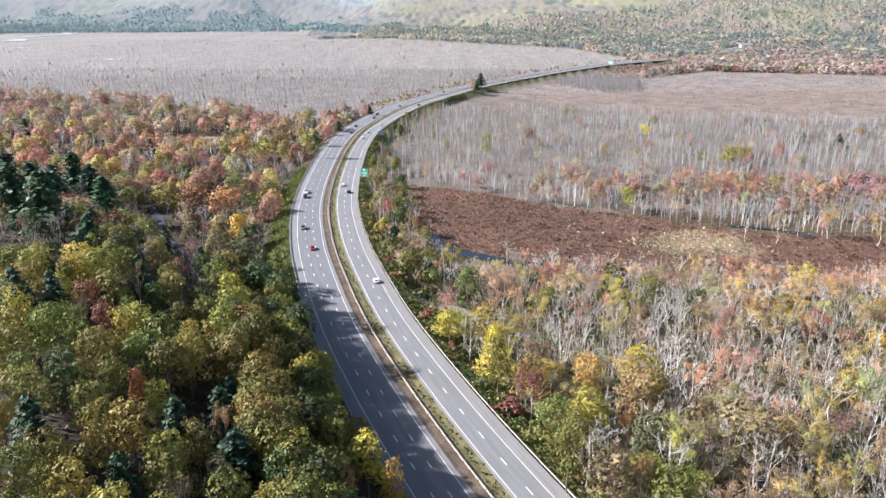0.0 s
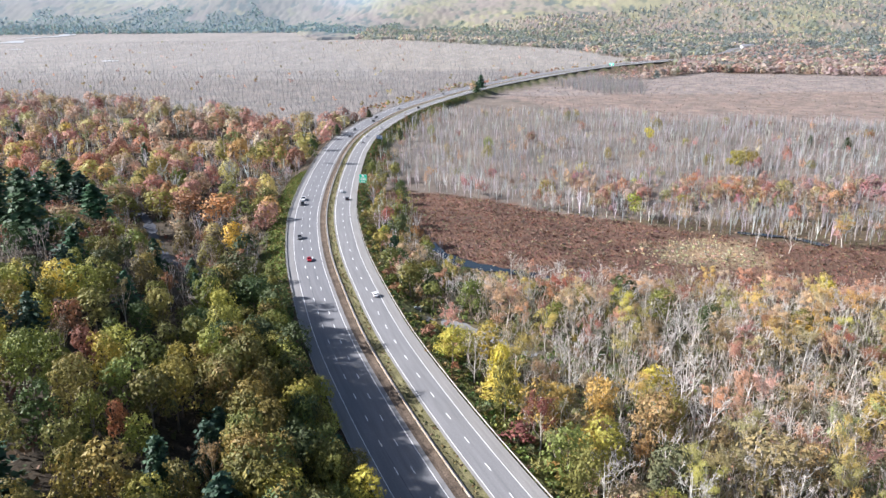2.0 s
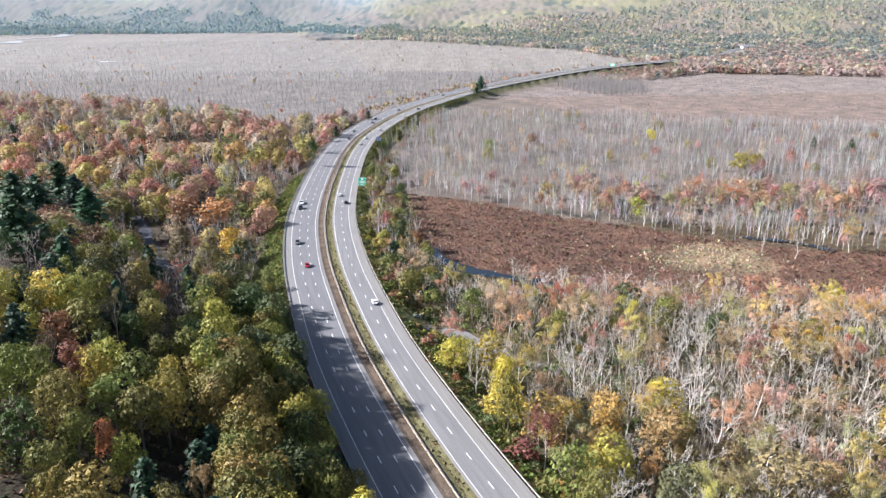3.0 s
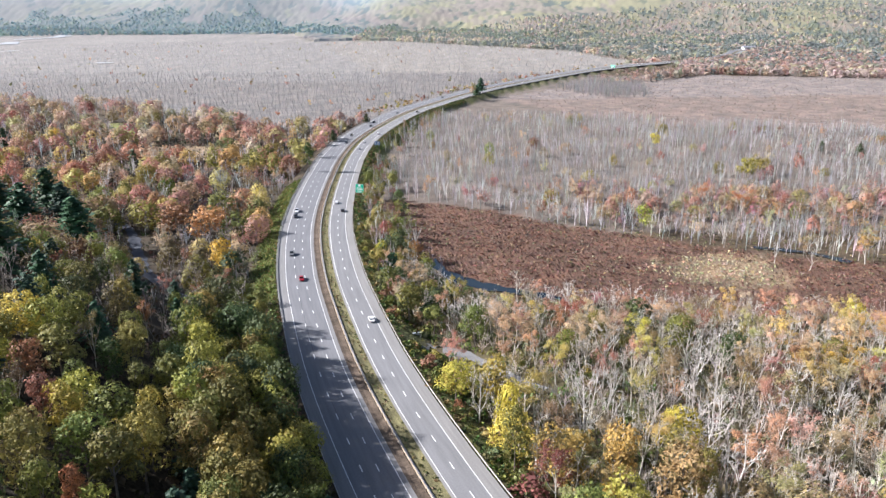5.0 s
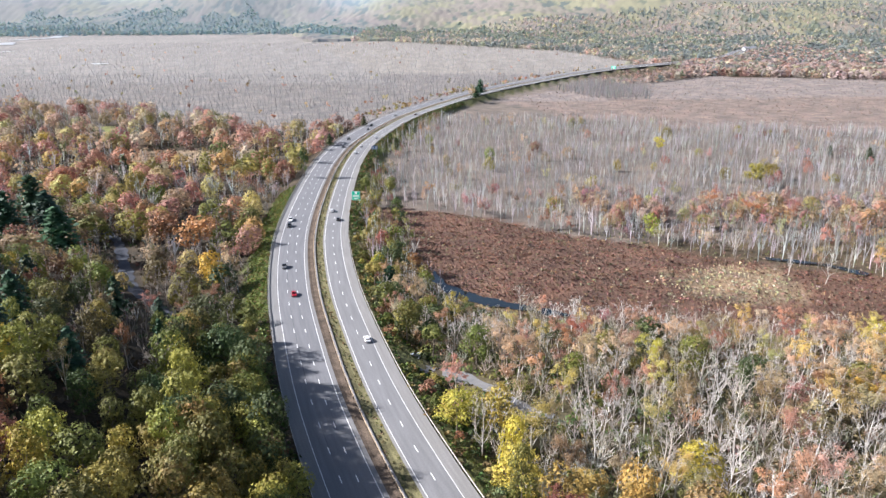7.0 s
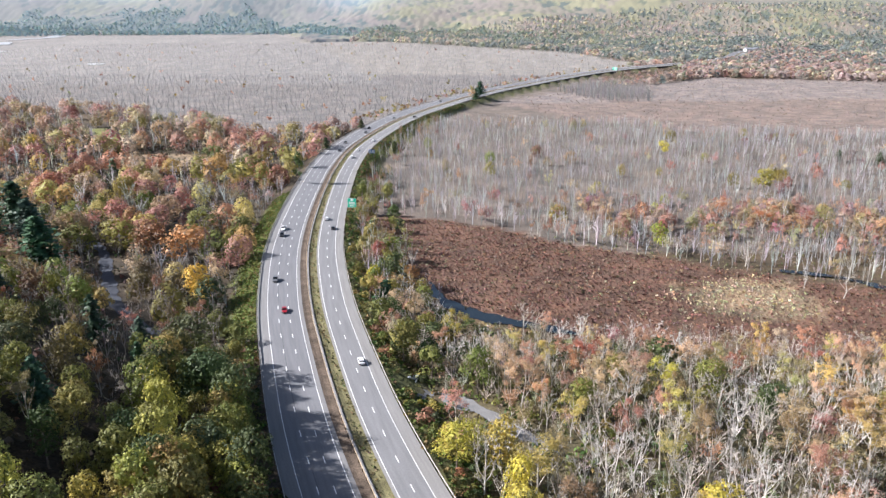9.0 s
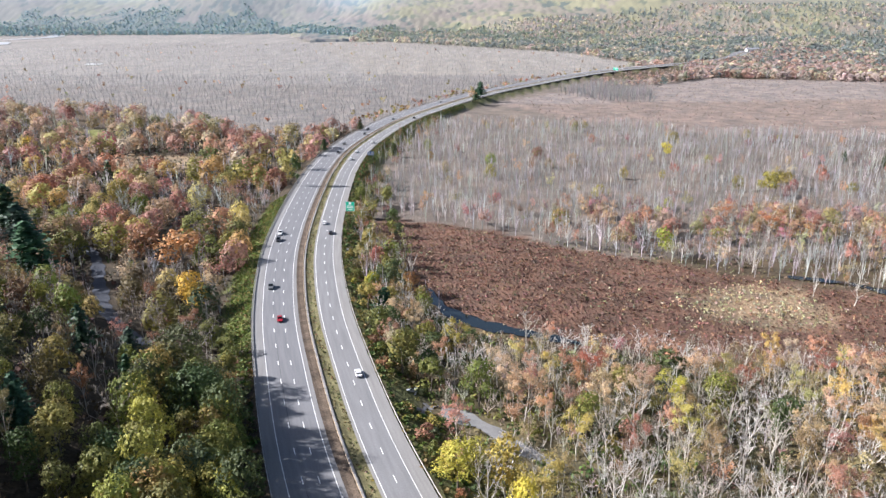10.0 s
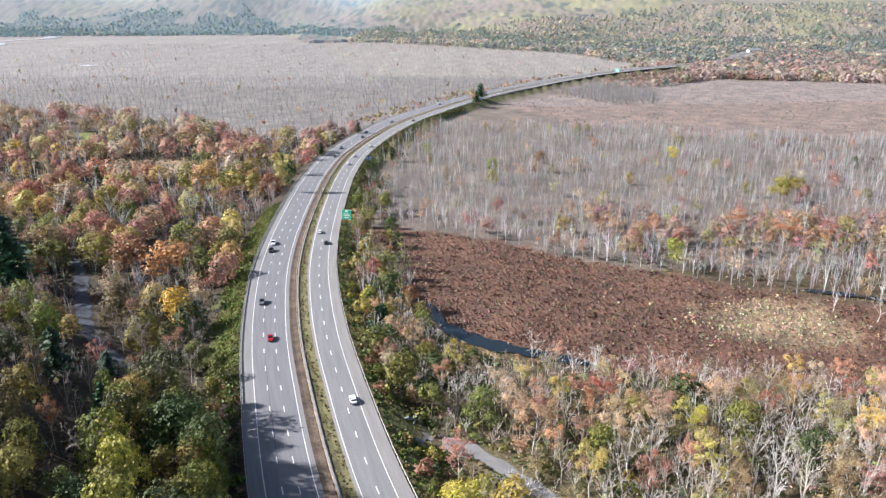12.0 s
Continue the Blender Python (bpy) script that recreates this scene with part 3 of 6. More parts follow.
GROUP = {"oak_tree": "leafy trees near the road", "maple_tree": "half-bare trees near the road", "bare_tree": "leafless trees near the road",
         "pine_tree": "pines in the wood", "shrub": "shrubs along the bank"}
MADE = {}
pick = np.random.default_rng(7)


def tree(kind, x, y, height, colour, width=1.0, bark_of=None):
    """One tree with its trunk and crown, standing on the ground."""
    i = int(pick.integers(0, sum(k[0] == kind for k in PROTO)))
    if kind == "oak_tree":
        i = int(pick.integers(0, 6)) if y < 265 else int(pick.integers(6, 10))
    trunk, crown, wood = PROTO[kind, i]
    s = height / HEIGHT[kind]
    turn = pick.uniform(0, 360)
    m = pose(x, y, float(land(x, y)[0]), 0, 0, turn) @ Matrix.Diagonal((s * width, s * width, s, 1))
    if (kind, i) not in MADE:
        root = new(kind)
        part("trunk", trunk, wood, root)
        part("crown", crown, {"bare_tree": TWIGS, "maple_tree": LEAF_THIN}.get(kind, LEAF), root)
        tagged(root, category="shrub" if kind == "shrub" else "tree", group=GROUP[kind])
        root.matrix_basis = m
        MADE[kind, i] = root
    else:
        root = copy_thing(MADE[kind, i], m)
        root.matrix_basis = m
    w = WORDS[colour]
    root["label"] = KIND[kind] % w if "%s" in KIND[kind] else KIND[kind]
    if kind == "bare_tree":
        colour = SILVERS[int(pick.integers(0, len(SILVERS)))] if bark_of is None else bark_of
    vary = (pick.uniform(0.88, 1.12, 3) if kind != "bare_tree" else 1.0) * pick.uniform(0.85, 1.15)
    for c in root.children:
        c.color = (*(np.clip(np.array(colour) * vary, 0, 0.8)), 1)
    TAKEN.append((x, y, 0.5 * (3.5 if kind != "shrub" else 1.5)))
    return root


TAKEN = []


def scatter(rng, x0, x1, y0, y1, gap, tries):
    """Places at least gap apart, and clear of trees that stand already."""
    cell, grid, out = gap, {}, []
    for x, y, r in TAKEN:
        grid.setdefault((int(x // cell), int(y // cell)), []).append((x, y))
    for x, y in zip(rng.uniform(x0, x1, tries), rng.uniform(y0, y1, tries)):
        i, j = int(x // cell), int(y // cell)
        if all((x - a) ** 2 + (y - b) ** 2 > gap * gap for u in (-1, 0, 1) for v in (-1, 0, 1) for a, b in grid.get((i + u, j + v), ())):
            grid.setdefault((i, j), []).append((x, y))
            out.append((x, y))
    return np.array(out)

# ---- trees that stand out ----
DULL_BARK = (0.36, 0.32, 0.285)
for row in [
    ("oak_tree", -66, 143, 10.8, ORANGE, 0.78),
    ("oak_tree", -50, 192, 10.8, RUST, 1.40),
    ("oak_tree", -104, 199, 16.8, YELLOW, 1.12),
    ("oak_tree", -31, 163, 12.0, YELLOW, 0.78),
    ("oak_tree", -16, 136, 16.8, YELLOW, 0.87),
    ("oak_tree", -23, 139, 16.8, LIME, 0.66),
    ("oak_tree", -93, 326, 18.0, YELLOW, 1.00),
    ("oak_tree", -114, 379, 18.0, ORANGE, 1.70),
    ("oak_tree", -133, 387, 18.0, RUST, 1.40),
    ("pine_tree", -258, 431, 25.3, SPRUCE, 1.70),
    ("pine_tree", -219, 432, 25.3, SPRUCE, 1.70),
    ("pine_tree", -169, 360, 25.3, SPRUCE, 1.70),
    ("pine_tree", -142, 255, 25.3, SPRUCE, 1.62),
    ("pine_tree", -229, 404, 25.3, SPRUCE, 1.70),
    ("pine_tree", -211, 392, 25.3, SPRUCE, 1.70),
    ("pine_tree", -192, 395, 25.3, SPRUCE, 1.70),
    ("pine_tree", -164, 274, 25.3, SPRUCE, 1.48),
    ("pine_tree", -354, 630, 16.5, SPRUCE, 1.70),
    ("pine_tree", -34, 132, 15.4, SPRUCE, 1.31),
    ("oak_tree", -29, 116, 14.5, DARK, 0.95),
    ("pine_tree", -39, 121, 17.0, SPRUCE, 1.35),
    ("oak_tree", -37, 109, 14.5, GREEN, 0.9),
    ("pine_tree", -48, 150, 14.3, SPRUCE, 1.07),
]:
    tree(*row, DULL_BARK)
for row in [
    ("pine_tree", -107, 173, 17.6, SPRUCE, 1.22),
    ("pine_tree", -55, 168, 12.1, SPRUCE, 1.14),
    ("oak_tree", -74, 258, 20.4, DARK, 1.08),
    ("oak_tree", -53, 227, 20.4, DARK, 0.82),
    ("oak_tree", -42, 196, 20.4, DARK, 0.85),
    ("oak_tree", -61, 235, 20.4, DARK, 0.99),
    ("oak_tree", -66, 177, 13.2, LIME, 0.81),
    ("bare_tree", -45, 173, 12.0, BROWN, 1.19),
    ("oak_tree", -20, 125, 16.8, GOLD, 0.60),
    ("oak_tree", -10, 126, 16.8, YELLOW, 0.51),
    ("oak_tree", -120, 198, 15.6, GREEN, 1.24),
    ("oak_tree", -91, 190, 14.4, OLIVE, 1.14),
    ("oak_tree", -97, 152, 15.6, LIME, 0.98),
    ("oak_tree", -64, 104, 15.6, GREEN, 0.98),
    ("oak_tree", -58, 121, 15.6, OLIVE, 1.12),
    ("oak_tree", -40, 113, 14.4, SAGE, 0.85),
    ("maple_tree", -99, 280, 12.0, RED, 1.30),
    ("maple_tree", -85, 300, 13.2, RUST, 1.50),
    ("oak_tree", -118, 302, 10.8, GOLD, 1.09),
    ("oak_tree", -69, 245, 15.6, DARK, 1.45),
]:
    tree(*row, DULL_BARK)
for row in [
    ("bare_tree", -75, 219, 16.8, BROWN, 1.33),
    ("oak_tree", -95, 235, 14.4, OLIVE, 0.92),
    ("oak_tree", -93, 330, 12.0, YELLOW, 1.38),
]:
    tree(*row, DULL_BARK)
for row in [
    ("maple_tree", 23, 170, 19.2, WINE, 1.12),
    ("maple_tree", 20, 207, 19.2, GOLD, 1.50),
    ("oak_tree", 15, 198, 19.2, YELLOW, 0.52),
    ("maple_tree", 43, 267, 15.6, RED, 1.55),
    ("maple_tree", 39, 262, 13.2, ORANGE, 1.35),
    ("maple_tree", 62, 253, 15.6, YELLOW, 1.52),
    ("oak_tree", 51, 171, 19.2, BROWN, 0.98),
    ("oak_tree", 36, 160, 19.2, LIME, 0.98),
    ("oak_tree", 39, 179, 19.2, GOLD, 0.72),
    ("bare_tree", 70, 160, 20.4, BROWN, 0.99),
    ("bare_tree", 69, 140, 20.4, BROWN, 0.88),
    ("bare_tree", 61, 172, 20.4, BROWN, 0.70),
    ("oak_tree", 55, 170, 19.2, GREEN, 0.57),
    ("oak_tree", 48, 150, 19.2, SAGE, 0.83),
    ("maple_tree", 42, 134, 19.2, RUST, 0.69),
    ("oak_tree", 58, 140, 9.6, OLIVE, 1.18),
    ("oak_tree", 137, 212, 10.8, YELLOW, 1.24),
    ("maple_tree", 106, 235, 14.4, GOLD, 1.70),
    ("maple_tree", 91, 233, 14.4, PEACH, 1.70),
    ("maple_tree", 120, 221, 14.4, RED, 1.65),
]:
    tree(*row)
for row in [
    ("maple_tree", 126, 211, 13.2, RUST, 1.70),
    ("maple_tree", 117, 230, 14.4, YELLOW, 1.70),
    ("oak_tree", 143, 272, 10.8, YELLOW, 1.39),
    ("maple_tree", 113, 270, 10.8, RED, 1.32),
    ("maple_tree", 87, 263, 12.0, RED, 1.33),
    ("oak_tree", 85, 160, 12.0, BUFF, 1.05),
    ("bare_tree", 51, 199, 19.2, BROWN, 1.26),
    ("bare_tree", 64, 199, 19.2, BROWN, 1.40),
    ("bare_tree", 43, 240, 14.4, BROWN, 1.70),
    ("maple_tree", 3, 289, 14.4, LIME, 1.44),
    ("oak_tree", -13, 274, 16.0, GREEN, 1.07),
    ("pine_tree", -22, 323, 12.1, SPRUCE, 1.70),
    ("oak_tree", -29, 378, 10.8, RED, 1.00),
    ("oak_tree", -35, 419, 10.8, RED, 1.10),
    ("oak_tree", -28, 343, 10.8, YELLOW, 0.99),
    ("oak_tree", -13, 345, 10.8, ORANGE, 1.15),
    ("oak_tree", -20, 347, 15.6, DARK, 1.06),
    ("oak_tree", -23, 380, 13.2, GREEN, 1.16),
    ("bare_tree", -13, 323, 10.8, BROWN, 1.54),
]:
    tree(*row)
for row in [
    ("oak_tree", 13, 214, 19.2, LIME, 0.84),
    ("oak_tree", 7, 227, 10.8, LIME, 0.95),
    ("oak_tree", 1, 222, 9.6, YELLOW, 1.04),
    ("shrub", 18, 172, 4.8, WINE, 1.70),
    ("oak_tree", 15, 180, 19.2, GREEN, 0.50),
    ("oak_tree", 27, 138, 19.2, GREEN, 0.67),
]:
    tree(*row)
for row in [
    ("maple_tree", 153, 550, 13.2, RED, 1.07),
    ("oak_tree", 199, 510, 15.6, OLIVE, 1.44),
    ("oak_tree", 101, 395, 14.4, LIME, 0.97),
    ("maple_tree", 144, 440, 15.6, ORANGE, 1.70),
    ("maple_tree", 162, 423, 15.6, ORANGE, 1.70),
    ("maple_tree", 181, 418, 15.6, RED, 1.70),
    ("maple_tree", 186, 343, 15.6, GOLD, 1.70),
    ("maple_tree", 204, 331, 15.6, GOLD, 1.70),
    ("bare_tree", 158, 335, 12.0, BROWN, 1.43),
    ("bare_tree", 134, 373, 13.2, BROWN, 1.70),
    ("bare_tree", 147, 345, 10.8, BROWN, 1.02),
    ("pine_tree", 318, 593, 9.9, DARK, 1.70),
    ("pine_tree", 297, 610, 8.8, DARK, 1.37),
    ("oak_tree", 173, 636, 12.0, YELLOW, 1.22),
    ("pine_tree", 49, 986, 18.7, SPRUCE, 1.70),
    ("pine_tree", 42, 952, 14.3, SPRUCE, 1.70),
    ("maple_tree", 36, 943, 14.4, PEACH, 1.70),
    ("oak_tree", -324, 653, 13.2, YELLOW, 1.42),
    ("oak_tree", -415, 757, 14.4, RED, 1.20),
    ("oak_tree", -273, 747, 14.4, OLIVE, 0.83),
]:
    tree(*row)
for row in [
    ("oak_tree", -369, 820, 16.8, WINE, 0.67),
    ("pine_tree", -36, 633, 11.0, DARK, 1.70),
    ("maple_tree", -66, 942, 12.0, GOLD, 1.70),
    ("pine_tree", -71, 729, 8.8, DARK, 1.70),
    ("pine_tree", -88, 627, 9.9, DARK, 1.46),
    ("oak_tree", -88, 512, 20.4, DARK, 0.58),
    ("oak_tree", -46, 477, 10.8, GREEN, 1.03),
    ("pine_tree", -41, 459, 8.8, DARK, 1.58),
    ("oak_tree", 219, 531, 10.8, OLIVE, 1.70),
]:
    tree(*row)


PATH_L = [(-172, 410), (-158, 392), (-140, 355), (-120, 318), (-96, 292), (-66, 272)]
PATH_R = [(-8, 257), (2, 255), (12, 247), (22, 235), (30, 229)]
CLEAR_L = [(-150, 380), (-134, 348), (-120, 318), (-106, 291)]
POND = [(-137, 433), (-138.5, 447), (-142, 463)]
CREEK = [(-6, 352), (-4, 341), (3, 327), (13, 317), (31, 308), (48, 300)]


def near_line(x, y, pts, gap):
    p, _ = smooth_line(pts, 2.0)
    return (np.hypot(x[:, None] - p[None, :, 0], y[:, None] - p[None, :, 1]) < gap).any(1)


def free(x, y, gap=4.0, tall=True):
    """Clear of the tracks and the water, and of the open strips beside them."""
    out = near_line(x, y, PATH_L, gap) | near_line(x, y, PATH_R, gap) | near_line(x, y, CREEK, gap + 2.5) | near_line(x, y, POND, gap + 1)
    if tall:
        out |= near_line(x, y, CLEAR_L, 6.5) | near_line(x, y, [(-137, 433), (-130, 412), (-124, 396)], 9.0) | near_line(x, y, [(-11, 262), (-9, 246)], 8.0)
        for k in (4, 8, 12):
            out |= near_line(x, y + k, CREEK[:4], 4.5) | near_line(x, y + 0.9 * k, PATH_R, 4.0)
        for k in (17, 22):
            out |= near_line(x, y + k, CREEK[2:4], 4.5)
    return ~out


def low_by_water(x, y, h):
    """Trees stay low on the near side of the creek, where the wood opens to the marsh."""
    gap = np.interp(x * 1.07, [c[0] for c in CREEK], [c[1] for c in CREEK]) - y
    return min(h, max(3.2, 0.45 * gap - 2)) if -14 < x < 27 and 0 < gap < 40 else h


def in_view(x, y, margin=14):
    """Whether the place is passed in view at all."""
    return (np.abs(x) < 0.61 * y + margin) & (y > 88)


def shade_height(x, y, o):
    """How tall a tree may be for its shade to end at the median."""
    return 0.627 * (-o - 1.5) - float(land(x, y)[0])


# the wooded hill
rng = np.random.default_rng(11)
p = scatter(rng, -215, 30, 88, 330, 6.9, 9000)
d = offset(p[:, 0], p[:, 1])
ok = (d < -21) & in_view(p[:, 0], p[:, 1]) & free(p[:, 0], p[:, 1]) & ~((d > -27) & (p[:, 1] > 285))
HILL = p[ok]
HILL = HILL[np.argsort(HILL[:, 1])]
counts = {}
LEFT_OVER = []
for x, y in HILL:
    u = pick.uniform(0, 1) + 0.22 * float(waves(np.array([x]), np.array([y]), 9.0, 1.3)[0])
    # back slope: browner leaves, with its shade also put into the darker colours
    far = float(ease(185, 255, np.array([y]))[0])
    side = float(offset(x, y)[0])
    lane_side = side > -44 and y > 262
    if u < 0.07 and not lane_side:
        kind, c = "pine_tree", SPRUCE
    elif lane_side:
        kind, c = (("bare_tree", BROWN), ("oak_tree", GREEN), ("maple_tree", BROWN), ("oak_tree", DARK), ("bare_tree", BROWN))[int(pick.integers(0, 5))]
    elif far > 0.35 and u > 0.3:
        kind, c = ("bare_tree", BROWN) if u > 0.66 else (("maple_tree", BROWN), ("oak_tree", DARK), ("oak_tree", UMBER), ("maple_tree", UMBER), ("oak_tree", GREEN), ("maple_tree", RUST))[int(pick.integers(0, 6))]
    elif u < 0.34:
        kind, c = "oak_tree", (GREEN, DARK, OLIVE, GREEN, LIME, GREEN)[int(pick.integers(0, 6))]
    elif u < 0.68:
        kind, c = "oak_tree", (OLIVE, LIME, GREEN, GREEN, OLIVE)[int(pick.integers(0, 5))]
    elif u < 0.85:
        kind, c = "oak_tree", (BRONZE, UMBER, OLIVE, DARK, GREEN)[int(pick.integers(0, 5))]
    elif u < 0.97:
        kind, c = "maple_tree", (BROWN, UMBER, RUST)[int(pick.integers(0, 3))]
    else:
        kind, c = "oak_tree", (GOLD, RUST, LIME)[int(pick.integers(0, 3))]
    if 165 < y < 205 and kind == "oak_tree" and pick.uniform(0, 1) < 0.5:
        c = (LIME, GREEN, OLIVE, LIME, GREEN)[int(pick.integers(0, 5))]
    counts[kind] = counts.get(kind, 0) + 1
    h = pick.uniform(12, 18) * (1 - 0.15 * far) * (0.78 + 0.22 * float(ease(2, 22, np.array([-side - 19]))[0]))
    if side > -60:
        h = min(h, max(7.0, shade_height(x, y, side)))
    if counts[kind] > 125:
        LEFT_OVER.append((x, y, kind, h, c))
        continue
    tree(kind, x, y, h, c, pick.uniform(0.72, 1.02) if kind != "pine_tree" else 1.2, DULL_BARK)

# tall rows added so that their shade covers the nearer carriageway
for i in range(120):
    back = i % 3 > 0
    o = pick.uniform(-47, -34) if back else pick.uniform(-33, -25)
    s = pick.uniform(225 if back else 300, 448)
    (x, y), _ = on_road(s, o)
    if free(np.array([x]), np.array([y]))[0]:
        c = (GREEN, OLIVE, GREEN, LIME, GREEN, DARK, BRONZE)[int(pick.integers(0, 7))]
        tree("oak_tree", x, y, shade_height(x, y, o) * pick.uniform(0.9, 1.0) * float(np.interp(s, [385, 448], [1.0, 0.6])), c, pick.uniform(0.7, 0.9))

# the wet wood by the marsh
p = scatter(rng, -40, 240, 88, 332, 5.9, 18000)
d = offset(p[:, 0], p[:, 1])
ok = (d > 21) & in_view(p[:, 0], p[:, 1], 18) & free(p[:, 0], p[:, 1], 3.5) & ~inside(p[:, 0], p[:, 1], MARSH)
WET = p[ok]
WET_REST = []
WET = WET[np.argsort(WET[:, 1])]
for x, y in WET:
    d = float(offset(x, y)[0])
    v = float(waves(np.array([x]), np.array([y]), 12.0, 4.1)[0])
    warm = float(waves(np.array([x]), np.array([y]), 26.0, 0.4)[0]) + 0.75 * float(ease(196, 232, np.array([y]))[0]) - 0.4
    u = pick.uniform(0, 1)
    near_road = float(1 - ease(24, 48, np.array([d]))[0])
    hot = float(waves(np.array([x]), np.array([y]), 9.0, 7.7)[0])
    if u < 0.04 + 0.42 * near_road:
        kind, c = "oak_tree", (LIME, OLIVE, GOLD, GREEN, YELLOW, GREEN, BUFF)[int(pick.integers(0, 7))]
        if y > 232:
            c = (GREEN, DARK, GREEN, DARK)[int(pick.integers(0, 4))]
    elif u < 0.38 + 0.25 * near_road + 0.25 * max(warm, 0):
        kind = "maple_tree"
        c = (PEACH, BLUSH, PEACH, MUSTARD, BLUSH, ROSE)[int(pick.integers(0, 6))] if warm > 0 else (MUSTARD, BUFF, MOSS, BUFF, MOSS, GOLD)[int(pick.integers(0, 6))]
        if hot > 0.8 and y > 200:
            c = (CORAL, SALMON, YELLOW)[int(pick.integers(0, 3))]
    else:
        kind, c = "bare_tree", BROWN
    counts[kind + "_r"] = counts.get(kind + "_r", 0) + 1
    h = pick.uniform(13, 18.5) * (0.76 + 0.24 * float(1 - ease(240, 282, np.array([y]))[0]))
    if d < 42 and 222 < y < 264 and kind == "oak_tree":
        continue
    if d < 48 and y < 215:
        h = pick.uniform(12, 18)
    h = low_by_water(x, y, h)
    if counts[kind + "_r"] > {"oak_tree": 40, "maple_tree": 200, "bare_tree": 250}[kind]:
        WET_REST.append((x, y, kind if kind != "oak_tree" else "bare_tree", h, c))
        continue
    tree(kind, x, y, h, c, pick.uniform(0.95, 1.4))


# ---- woods too dense to count ----
def small_ball(rng, c, r):
    v = np.array([(0, 0, 1), (0.9, 0, 0.2), (-0.3, 0.85, 0.15), (-0.4, -0.8, 0.25), (0.3, 0.2, -0.9)]) * rng.uniform(0.8, 1.2, (5, 1)) * r
    return v + c, np.array([(0, 1, 2), (0, 2, 3), (0, 3, 1), (4, 2, 1), (4, 3, 2), (4, 1, 3)])


def dome(rng, n, leaf, lumps, radius, tall, low):
    """A rounded crown for a unit-high tree: leaves all over a few merged domes."""
    c = np.array([(0, 0, low + tall * 0.5)] + [(math.cos(q) * radius * 0.55, math.sin(q) * radius * 0.55, low + tall * rng.uniform(0.2, 0.6)) for q in rng.uniform(0, 6.3, lumps - 1)])
    r = np.array([(radius * 0.8, radius * 0.8, tall * 0.5)] + [(radius * f, radius * f, tall * 0.36 * f / 0.55) for f in rng.uniform(0.4, 0.62, lumps - 1)])
    k = rng.choice(lumps, n * 2, p=(r[:, 0] ** 2) / (r[:, 0] ** 2).sum())
    d = unit(rng.normal(0, 1, (n * 2, 3)) + np.array([0, 0, 0.15]))
    q = c[k] + d * r[k] * rng.uniform(0.86, 1.1, (n * 2, 1))
    keep = ~((((q[:, None] - c[None]) / r[None]) ** 2).sum(2) < 0.66).any(1)
    inner = c[k] + d * r[k] * 0.8
    m = n // 6
    return join([leaves_at(rng, q[keep][:n], d[keep][:n], leaf, False, 0.22), leaves_at(rng, inner[keep][:m], d[keep][:m], leaf * 2.0, False, 0.12)])


def vase(rng, stems, twigs, wide, narrow, top, low=0.08):
    """Rising stems and twigs of a unit-high bare tree, with the twigs' ends."""
    a, q = rng.uniform(0, 6.3, stems), top * np.sqrt(rng.uniform(0.05, 1, stems))
    z0, z1 = rng.uniform(low, 0.34, stems), (0.98 - 0.3 * (q / top) ** 2) * rng.uniform(0.86, 1.0, stems)
    base = np.stack([0 * a, 0 * a, z0], 1)
    way = np.stack([q * np.cos(a), q * np.sin(a), z1], 1) - base
    ln = np.linalg.norm(way, axis=1, keepdims=True)
    k = rng.integers(0, stems, twigs)
    f = rng.uniform(0.12, 0.95, (twigs, 1))
    tb = base[k] + way[k] * f
    tw = unit(way[k] / ln[k] + rng.normal(0, 0.42, (twigs, 3)) + np.array([0, 0, 0.15]))
    tl = rng.uniform(0.08, 0.22, (twigs, 1)) * (1.25 - 0.6 * f)
    return join([slivers(rng, base, way, ln, wide), slivers(rng, tb, tw, tl, narrow)]), tb + tw * tl * 0.8


